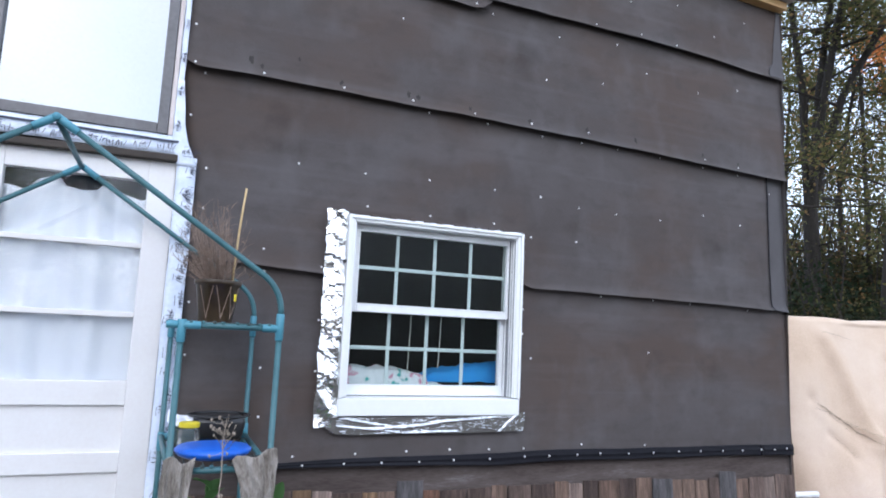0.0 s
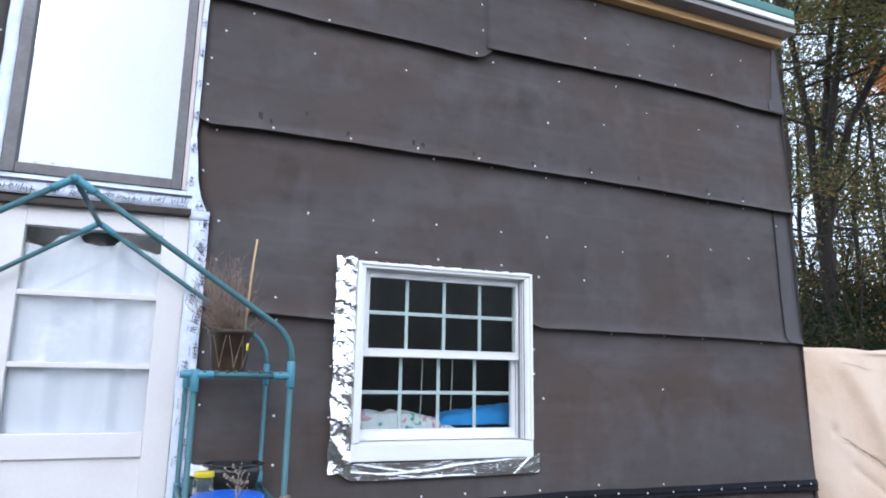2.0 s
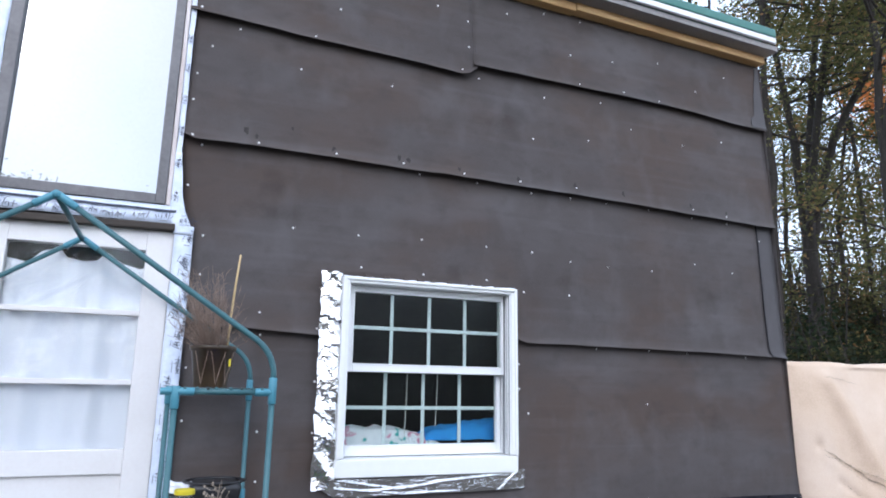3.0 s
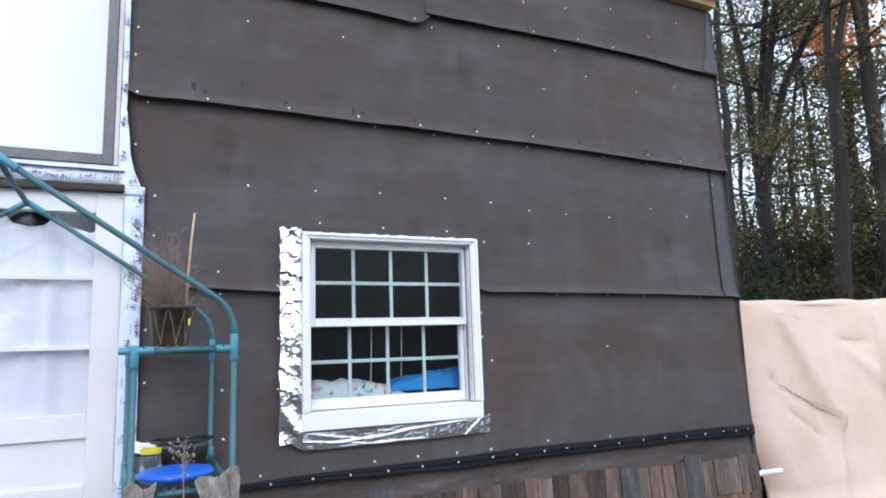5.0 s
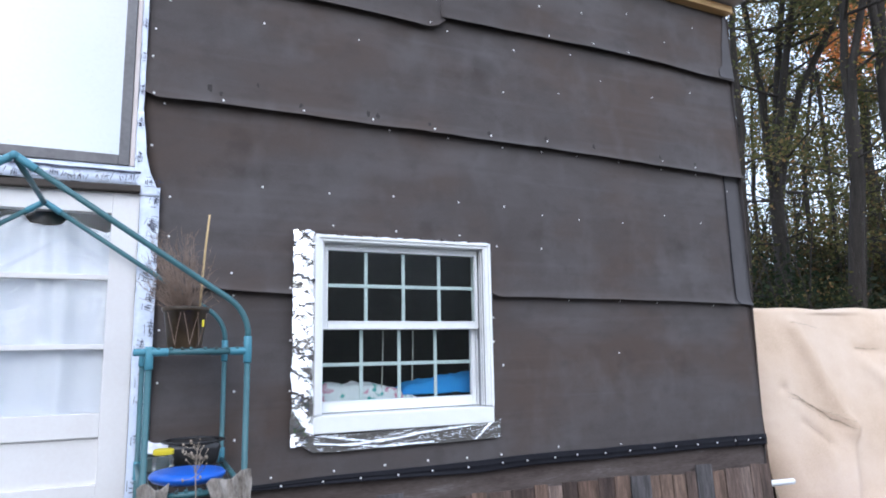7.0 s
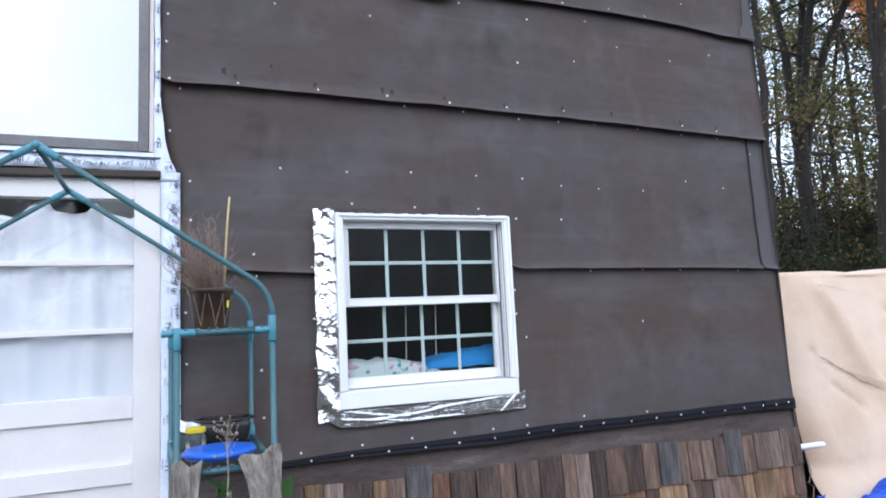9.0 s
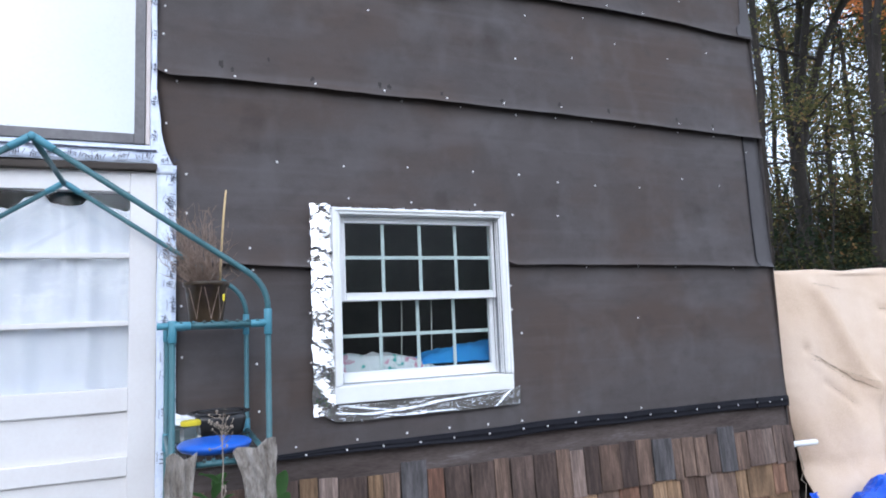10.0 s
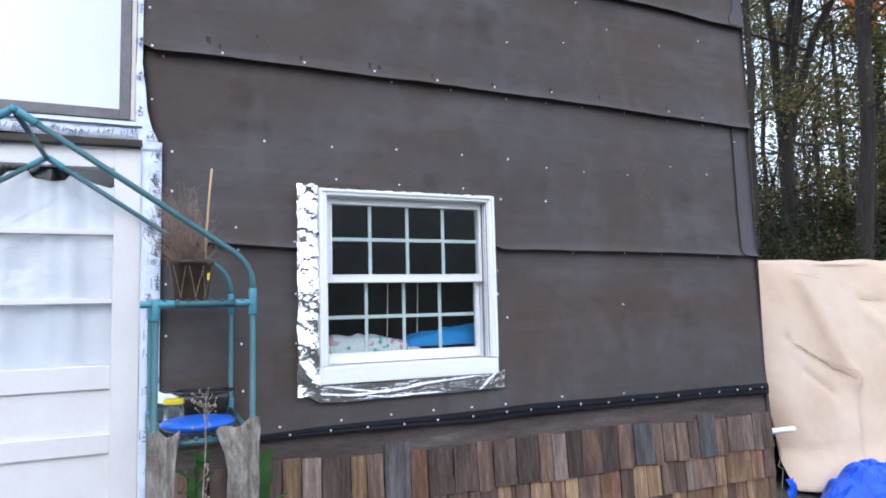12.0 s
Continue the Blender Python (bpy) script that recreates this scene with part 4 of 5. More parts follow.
for z in SHELF:
    for y in (YF, YB):
        pipe([(XM, y, z), (XR, y, z)], PR, M_PVC, "shelf_rail")
        joint((XM + 0.035, y, z), (1, 0, 0), 0.06, 0.0128)
        joint((XR - 0.03, y, z), (1, 0, 0), 0.05, 0.0128)
    for x, xb in ((XM + 0.010, XM - 0.008), (XR, XR)):
        pipe([(x, YF, z + 0.002), (xb, YB, z + 0.002)], PR, M_PVC, "shelf_rail")
joint((XM - 0.018, YF, SHELF[0]), (1, 0, 0), 0.034, 0.0115)
for z in SHELF[:2]:
    bm = bmesh.new()
    for k in range(1, 11):
        x = XM + (XR - XM) * k / 11
        tube(bm, [(x, YF + 0.004, z + 0.0115), (x, YB - 0.004, z + 0.0115)], 0.0018, 5)
    for y in (-0.55, -0.38, -0.2):
        tube(bm, [(XM + 0.004, y, z + 0.009), (XR - 0.004, y, z + 0.009)], 0.0022, 5)
    rack = part("wire_shelf", bm, M_WIRE, gh)
    for k in range(1, 9):
        x = XM + (XR - XM) * (k + random.uniform(-0.2, 0.2)) / 9
        part("shelf_clip", boxed(x - 0.005, x + 0.005, YF - 0.011, YF + 0.012, z + 0.006, z + 0.0145, 0.002), M_PVC if k % 3 else M_WIRE, rack)

# ---------- things on the shelves ----------
ST, SL = SHELF[0] + 0.0133, SHELF[1] + 0.0133
pot = empty("plant_pot", "brown plastic pot with a dead twiggy plant", "potted plant", at=(-1.012, -0.40, ST))
bm = bmesh.new()
lathe(bm, [(0.054, 0.0), (0.056, 0.004), (0.072, 0.13), (0.078, 0.132), (0.080, 0.148), (0.074, 0.149), (0.068, 0.128), (0.02, 0.122)], sides=30)
for v in bm.verts:
    a = math.atan2(v.co.y, v.co.x)
    k = 1 + 0.035 * math.cos(a * 6)
    v.co.x *= k
    v.co.y *= k
pot_body = part("pot_body", bm, M_POT, pot, smooth=True)
for a0 in (-2.2, -1.35, -0.7):
    bm = bmesh.new()
    for s in (-1, 1):
        a1 = a0 + s * 0.36
        tube(bm, [((0.0595 + 0.0145 * k) * math.cos(a0 + (a1 - a0) * k), (0.0595 + 0.0145 * k) * math.sin(a0 + (a1 - a0) * k), 0.012 + 0.115 * k) for k in steps(0, 1, 6)], 0.0012, 5)
    part("moulded_rib", bm, M_TWIG, pot_body)
part("plant_tag", boxed(0.052, 0.060, -0.064, -0.062, 0.075, 0.10, 0.001), M_YELLOW, pot_body, "yellow plastic tag")
rng = random.Random(5)
bm = bmesh.new()
for k in range(175):
    a = rng.uniform(0, 2 * math.pi)
    r0 = rng.uniform(0, 0.045)
    tall = rng.random() < 0.5
    h = rng.uniform(0.16, 0.30) if tall else rng.uniform(0.05, 0.16)
    lean = rng.uniform(0.05, 0.3) * (0.28 if tall else 0.42)
    p0 = Vector((r0 * math.cos(a), r0 * math.sin(a), 0.12))
    d = Vector((math.cos(a) * lean - 0.03, math.sin(a) * lean, h))
    pts = [p0 + d * t + Vector((rng.uniform(-1, 1), rng.uniform(-1, 1), 0)) * 0.012 * t for t in steps(0, 1, 4)]
    tube(bm, pts, [0.0015, 0.0013, 0.001, 0.0008, 0.0005], 4, False)
    for j in range(4):
        q = pts[rng.randint(1, 4)]
        e = q + Vector((rng.uniform(-1, 1), rng.uniform(-1, 1), rng.uniform(0.1, 1.2))) * 0.035
        tube(bm, [q, (q + e) / 2 + Vector((0, 0, 0.004)), e], [0.0009, 0.0007, 0.0004], 3, False)
part("dead_plant", bm, M_TWIG, pot, "dense dry brown twigs")
part("cane", tube(bmesh.new(), [(0.046, 0.0, 0.10), (0.052, 0.0, 0.25), (0.060, 0.0, 0.38), (0.070, 0.0, 0.497)], [0.0045, 0.0042, 0.004, 0.0035], 8), M_CANE, pot, "thin bamboo cane", smooth=True)

bm = bmesh.new()
lathe(bm, [(0.02, 0.0), (0.085, 0.002), (0.108, 0.010), (0.119, 0.022), (0.119, 0.028), (0.110, 0.036), (0.085, 0.040), (0.06, 0.043), (0.02, 0.044)], sides=40)
lid = tagged(part("blue_disc", bm, M_BLUE, smooth=True), "round blue plastic disc lying on the shelf", "plastic disc")
lid.matrix_world = pose(-0.995, -0.585, SL + 0.001, 0, 0, 0)

jar = empty("glass_jar", "small glass jar with a yellow screw lid", "jar", at=(-1.066, -0.41, SL))
bm = bmesh.new()
lathe(bm, [(0.030, 0.0), (0.035, 0.004), (0.036, 0.055), (0.030, 0.066), (0.030, 0.072)], sides=24)
jar_body = part("jar_body", bm, M_DOOR_GLASS, jar, smooth=True)
bm = bmesh.new()
lathe(bm, [(0.033, 0.072), (0.0345, 0.073), (0.0345, 0.086), (0.032, 0.089), (0.01, 0.0895)], sides=24)
part("lid", bm, M_YELLOW, jar_body, "yellow metal lid")

bm = boxed(-0.095, 0.095, -0.09, 0.09, 0.0, 0.088, 0.022)
for v in bm.verts:
    v.co.x *= 0.86 + 0.16 * v.co.z / 0.088
    v.co.y *= 0.86 + 0.16 * v.co.z / 0.088
tub = tagged(part("plastic_tub", bm, M_BLACKPL, smooth=True), "glossy black plastic tub on the shelf", "tub")
tub.location = (-0.955, -0.21, SL)
part("tub_rim", tube(bmesh.new(), [(0.1 * math.cos(a) * (1 + 0.12 * math.cos(4 * a) ** 2), 0.094 * math.sin(a), 0.088) for a in steps(0, 2 * math.pi, 28)], 0.006, 6), M_BLACKPL, tub, smooth=True)
tagged(part("crumpled_paper", sheet(steps(-0.05, 0.05, 10), steps(-0.05, 0.06, 10), lambda u, v: Vector((-1.085 + u, -0.27 + v, SL + 0.075 + 0.25 * v - 0.2 * u + 0.02 * n3(u * 30, v * 30, 1))), (0, 0, -0.001)), M_PAPER), "crumpled white paper bag on the shelf", "paper")
tagged(part("paper_stack", boxed(-1.128, -1.045, -0.32, -0.2, SL, SL + 0.052, 0.004), M_WIRE), "dark box of odds and ends on the shelf", "box")


# weathered cloth over the shelf's front rail
def drape(x_left, x_right, z_top, seed, label):
    us, vs = steps(0, 1, 26), steps(0, 1, 46)

    def f(u, v):
        if v < 0.12:
            k = v / 0.12
            z = SHELF[1] + 0.016 + (z_top(u) - SHELF[1]) * k
            y = YF + 0.012 - 0.045 * k
        else:
            k = (v - 0.12) / 0.88
            z = SHELF[1] + 0.016 + (z_top(u) - SHELF[1]) - k * 0.56
            y = YF - 0.030 - 0.012 * min(1, k * 6)
        a, b = x_left(z), x_right(z)
        x = a + (b - a) * u + 0.005 * n3(z * 18, u * 2, seed)
        y += 0.022 * n3(u * 4 + 0.8 * z, z * 5, seed) + 0.012 * n3(u * 11 + z * 6, z * 13, seed + 1) + 0.005 * n3(u * 30, z * 30, seed + 2)
        return Vector((x, min(y, YF + 0.012 if v < 0.1 else YF - 0.024), z))
    tagged(part("burlap_cloth", sheet(us, vs, f, (0, 0.007, 0)), M_BURLAP, smooth=True), label, "cloth", group="burlap cloths")


drape(lambda z: -1.148 - 0.03 * (0.98 - z), lambda z: -1.058 - 0.015 * math.sin((0.98 - z) * 9), lambda u: 0.972 + 0.012 * math.sin(u * 7), 21, "frayed grey weathered burlap hanging from the shelf rail")
drape(lambda z: -0.958 + 0.042 * math.sin(min(1.0, (1.0 - z) / 0.17) * 1.57) - 0.02 * max(0, 0.83 - z), lambda z: -0.818, lambda u: 0.968 + 0.032 * u + 0.01 * math.sin(u * 9), 33, "frayed grey weathered burlap folded over the shelf corner")


# ---------- plants by the wall ----------
def broad_leaf(bm, at, way, length, width, up=Vector((0, 0, 1))):
    way = ensure(way).normalized()
    side = way.cross(up).normalized()
    nrm = side.cross(way)
    rows = []
    for i in range(8):
        t = i / 7
        w = width * math.sin(math.pi * min(1, t * 0.93 + 0.05)) ** 0.8
        c = ensure(at) + way * length * t + nrm * (0.12 * length * math.sin(t * 2.6))
        rows.append([bm.verts.new(c + side * w * k + nrm * abs(k) * w * 0.35) for k in (-0.5, -0.25, 0, 0.25, 0.5)])
    for a, b in zip(rows, rows[1:]):
        for k in range(4):
            bm.faces.new((a[k], a[k + 1], b[k + 1], b[k]))


def herb(label, stem, leaves):
    h = empty("leafy_plant", label, "plant", at=(0, 0, 0))
    stem_ob = part("stem", tube(bmesh.new(), stem, 0.004, 6), M_HERB, h)
    for p, w, ln, wd in leaves:
        bm = bmesh.new()
        broad_leaf(bm, p, w, ln, wd)
        part("leaf", bm, M_HERB, stem_ob, smooth=True)


herb("green broad-leaved weed growing beside the shelf", [(-0.765, -0.5, 0), (-0.77, -0.5, 0.4), (-0.765, -0.5, 0.76)],
     [((-0.768, -0.5, 0.75), (0.12, -0.35, 1), 0.12, 0.065), ((-0.767, -0.5, 0.70), (0.08, -0.6, 0.75), 0.12, 0.06), ((-0.77, -0.5, 0.66), (-0.2, -0.6, 0.8), 0.12, 0.06),
      ((-0.768, -0.5, 0.62), (0.6, -0.4, 0.6), 0.13, 0.06)])
rng = random.Random(8)
herb("green leafy weed growing under the shelf", [(-0.99, -0.45, 0), (-0.995, -0.45, 0.5), (-0.99, -0.45, 0.86)],
     [((-0.99 + rng.uniform(-0.01, 0.01), -0.45, 0.52 + 0.026 * k), (math.cos(k * 2.4), math.sin(k * 2.4) * 0.7 - 0.3, rng.uniform(0.2, 0.9)), rng.uniform(0.08, 0.13), 0.05) for k in range(13)])

stalk = empty("dried_weed", "dry pale weed stalk with seed heads", "dried plant", at=(0, 0, 0))
spine = [(-0.985, -0.80, 0.0), (-0.99, -0.80, 0.5), (-0.992, -0.80, 0.8), (-0.984, -0.80, 0.95), (-0.988, -0.80, 1.05), (-0.982, -0.80, 1.115)]
main_stalk = part("stalk", tube(bmesh.new(), spine, [0.003, 0.0026, 0.0022, 0.002, 0.0017, 0.0012], 6), M_STALK, stalk)
rng = random.Random(3)
for k in range(34):
    zb = rng.choice((0.78, 0.80, 0.82, 0.86)) if k < 8 else rng.uniform(0.99, 1.11)
    dx, dz = rng.uniform(-1, 1) * (0.012 if k < 8 else 0.042), rng.uniform(-0.008, 0.04)
    b = bmesh.new()
    p = Vector((-0.985, -0.80, zb))
    e = p + Vector((dx, rng.uniform(-0.03, 0.03), dz))
    tube(b, [p, (p + e) / 2 + Vector((rng.uniform(-0.006, 0.006), 0, -0.004)), e], [0.0011, 0.0009, 0.0007], 5)
    s = bmesh.ops.create_icosphere(b, subdivisions=2, radius=rng.uniform(0.0016, 0.0038))
    for v in s["verts"]:
        v.co = e + Vector((v.co.x, v.co.y, v.co.z * 1.5)) * (1 + 0.7 * n3(v.co.x * 300, v.co.y * 300, v.co.z * 300 + k))
    part("seed_head", b, M_STALK, main_stalk)

# ---------- beside the house ----------
tagged(part("drain_pipe", tube(tube(bmesh.new(), [(2.36, 0.10, 0.520), (2.672, 0.10, 0.512)], 0.0185, 18), [(2.667, 0.10, 0.5122), (2.6725, 0.10, 0.512)], 0.0145, 18), M_VINYL, smooth=False), "white plastic pipe sticking out of the house", "pipe")
tagged(part("hanging_cord", tube(bmesh.new(), [(2.50, 0.10, 0.50), (2.515, 0.09, 0.43), (2.53, 0.09, 0.36), (2.50, 0.09, 0.30), (2.55, 0.1, 0.27), (2.52, 0.1, 0.1), (2.53, 0.1, 0.0)], 0.003, 6), M_STALK), "thin pale cord hanging from the pipe", "cord")
# board added for the brown gap by the canvas, tapered to fit the view
skirt = bmesh.new()
section = [(2.318, 0.0), (2.39, 0.0), (2.385, 0.6), (2.36, 0.95), (2.341, 1.2), (2.318, 1.2)]
ends = [[skirt.verts.new((x, y, z)) for x, z in section] for y in (0.02, 5.9)]
for k in range(6):
    skirt.faces.new((ends[0][k], ends[0][(k + 1) % 6], ends[1][(k + 1) % 6], ends[1][k]))
skirt.faces.new(ends[0])
skirt.faces.new(ends[1][::-1])
tagged(part("skirt_board", skirt, M_WOOD["b"]), "brown skirting boards added along the side wall beside the canvas", "skirting", kind="structure")


def canvas_left(z):
    return along([(0.0, 2.99), (0.12, 3.05), (0.25, 3.10), (0.5, 3.07), (1.1, 3.01), (1.62, 2.9)], z)


def canvas_ridge(x, z, a, b, width, height):
    ax, az = a
    bx, bz = b
    t = max(0.0, min(1.0, ((x - ax) * (bx - ax) + (z - az) * (bz - az)) / ((bx - ax) ** 2 + (bz - az) ** 2)))
    d = math.hypot(x - ax - (bx - ax) * t, z - az - (bz - az) * t)
    return height * math.exp(-(d / width) ** 2)


def canvas_point(u, v):
    if v <= 0.75:
        k = v / 0.75
        z = 0.02 + 1.60 * k
        y = 0.42 + 0.30 * k ** 1.5 - 0.20 * max(0.0, 1 - k / 0.16) ** 2
    else:
        k = (v - 0.75) / 0.25
        z = 1.62 + 0.05 * math.sin(min(1, k * 6) * 1.57) + 0.02 * k
        y = 0.72 + 2.0 * k * (k + 0.15)
    xl = canvas_left(min(z, 1.62))
    x = xl + (7.5 - xl) * u ** 1.5
    rel = 0.06 * n3(x * 0.9, z * 0.9, 3) + 0.022 * n3(x * 2.6 + z, z * 1.6, 9) + 0.008 * n3(x * 7, z * 5, 4) + 0.004 * n3(x * 17, z * 15, 4)
    rel += canvas_ridge(x, z, (3.55, 1.5), (3.87, 0.74), 0.08, 0.055) + canvas_ridge(x, z, (3.87, 0.74), (3.62, 0.1), 0.07, 0.05)
    rel += canvas_ridge(x, z, (3.28, 1.05), (3.86, 0.72), 0.03, -0.018) + canvas_ridge(x, z, (3.33, 1.02), (3.8, 0.78), 0.02, 0.016)
    rel += canvas_ridge(x, z, (4.3, 1.2), (4.9, 0.6), 0.06, 0.03) + canvas_ridge(x, z, (4.26, 1.33), (4.5, 1.30), 0.04, -0.02)
    rel += canvas_ridge(x, z, (3.4, 0.8), (3.65, 0.62), 0.03, -0.02) + canvas_ridge(x, z, (4.6, 1.5), (4.2, 0.1), 0.10, 0.05)
    edge = math.exp(-(x - xl) / 0.09)
    if v <= 0.75:
        y = y - rel + 0.14 * edge
    else:
        z += 0.3 * rel + 0.02 * n3(x * 3, y * 2, 1)
        x += 0.0
    return Vector((x, y, z))


canvas = tagged(part("canvas_cover", sheet(steps(0, 1, 120), steps(0, 0.75, 70) + steps(0.76, 1, 24), canvas_point, (0.004, 0.006, -0.004)), M_CANVAS, smooth=True), "large wrinkled tan canvas cover over a stack", "tarpaulin")
pile = empty("covered_stack", "long dark stack under the canvas cover", "stack", at=(0, 0, 0))
for k in range(6):
    part("plank", boxed(3.3, 7.3, 0.90, 2.6, 0.02 + k * 0.24, 0.24 + k * 0.24, 0.01), M_DARKWOOD, pile)
# darker strips along creases: dirt, with the folds' shade put into the colour
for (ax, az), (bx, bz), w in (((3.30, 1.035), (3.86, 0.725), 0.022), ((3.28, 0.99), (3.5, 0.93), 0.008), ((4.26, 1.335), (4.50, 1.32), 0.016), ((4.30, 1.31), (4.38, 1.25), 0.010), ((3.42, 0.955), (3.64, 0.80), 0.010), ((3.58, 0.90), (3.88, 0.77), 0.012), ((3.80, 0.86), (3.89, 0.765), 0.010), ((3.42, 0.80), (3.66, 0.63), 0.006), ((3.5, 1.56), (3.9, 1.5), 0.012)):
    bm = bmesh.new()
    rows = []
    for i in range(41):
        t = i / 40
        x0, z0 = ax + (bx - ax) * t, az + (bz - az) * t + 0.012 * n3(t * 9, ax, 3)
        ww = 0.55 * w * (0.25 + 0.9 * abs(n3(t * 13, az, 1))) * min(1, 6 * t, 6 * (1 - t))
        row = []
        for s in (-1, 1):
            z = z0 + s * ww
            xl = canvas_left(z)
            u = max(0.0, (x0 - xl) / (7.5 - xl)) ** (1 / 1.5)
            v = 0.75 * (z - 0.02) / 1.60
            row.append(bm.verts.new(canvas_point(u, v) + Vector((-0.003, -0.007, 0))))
        rows.append(row)
    for a, b in zip(rows, rows[1:]):
        bm.faces.new((a[0], b[0], b[1], a[1]))
    part("dirt_crease", bm, M_CANVAS_DIRT_FOLD, canvas, "dirty crease in the canvas, its dark fold painted in")


def blue_lump(u, v):
    a = 2 * math.pi * u
    r = 1 - v
    k = 1 + 0.18 * n3(math.cos(a) * 1.5, math.sin(a) * 1.5, 4)
    x = 3.42 + 0.50 * r * k * math.cos(a)
    y = 0.10 + 0.20 * r * k * math.sin(a)
    z = 0.01 + 0.235 * (1 - r ** 2.4) * (1 + 0.25 * n3(x * 4, y * 5, 2)) + 0.05 * n3(x * 9, y * 9, 6) * (1 - r ** 4)
    crease = 0.045 * abs(n3(x * 11, y * 12 + z * 6, 8)) + 0.02 * abs(n3(x * 27, y * 27, 3))
    return Vector((x, y, max(0.005, z - crease)))


bm = bmesh.new()
ru, rv = 72, 30
rows = [[bm.verts.new(blue_lump(i / ru, j / rv)) for i in range(ru)] for j in range(rv)]
tip = bm.verts.new(blue_lump(0, 1.0))
for j in range(rv - 1):
    for i in range(ru):
        bm.faces.new((rows[j][i], rows[j][(i + 1) % ru], rows[j + 1][(i + 1) % ru], rows[j + 1][i]))
for i in range(ru):
    bm.faces.new((rows[-1][i], rows[-1][(i + 1) % ru], tip))
tagged(part("blue_tarp", bm, M_TARP), "crumpled bright blue tarp heaped on the ground", "tarp")
tagged(part("blue_rag", sheet(steps(-0.03, 0.03, 6), steps(-0.06, 0.06, 8), lambda u, v: Vector((2.475 + u, -0.02 + 0.03 * n3(u * 40, v * 30, 1) - 0.05 * u, 0.19 + v)), (0, 0.004, 0)), M_TARP, smooth=True), "scrap of blue tarp caught beside the skirting", "rag")


# ---------- trees ----------
def place(bearing, dist):
    b = radians(bearing)
    x, y = -1.14 + dist * math.sin(b), -2.95 + dist * math.cos(b)
    return Vector((x, y, ground_z(x, y) - 0.05))


def leaf_mesh(name, centres, size, spread, per, rs, mat, parent, flat=0.5):
    """Many small folded leaves round the given centres."""
    c = np.repeat(np.asarray(centres), per, axis=0)
    n = len(c)
    c = c + rs.normal(0, 1, (n, 3)) * np.array([spread, spread, spread * 0.6])
    a = rs.normal(0, 1, (n, 3))
    a[:, 2] = a[:, 2] * flat - 0.25
    a /= np.linalg.norm(a, axis=1)[:, None]
    b = np.cross(a, rs.normal(0, 1, (n, 3)) * np.array([0.5, 0.5, 1.0]))
    b /= np.linalg.norm(b, axis=1)[:, None] + 1e-9
    nn = np.cross(a, b)
    s = size * rs.uniform(0.55, 1.25, (n, 1))
    v = np.stack([c - a * s * 0.5, c + b * s * 0.33 + nn * s * 0.1, c + a * s * 0.55, c - b * s * 0.33 + nn * s * 0.1], axis=1).reshape(-1, 3)
    me = bpy.data.meshes.new(name)
    me.from_pydata(v.tolist(), [], np.arange(4 * n).reshape(n, 4).tolist())
    me.materials.append(mat)
    ob = new(name, me)
    ob.parent = parent
    return ob


def branch(bm, p, d, length, r, rng, bendy=0.15, seg=5, sides=6):
    pts, rad = [ensure(p)], [r]
    d = ensure(d).normalized()
    for i in range(seg):
        d = (d + Vector((rng.uniform(-1, 1), rng.uniform(-1, 1), rng.uniform(-0.5, 0.8))) * bendy).normalized()
        pts.append(pts[-1] + d * length / seg)
        rad.append(r * (1 - 0.75 * (i + 1) / seg))
    tube(bm, pts, rad, sides, False)
    return pts


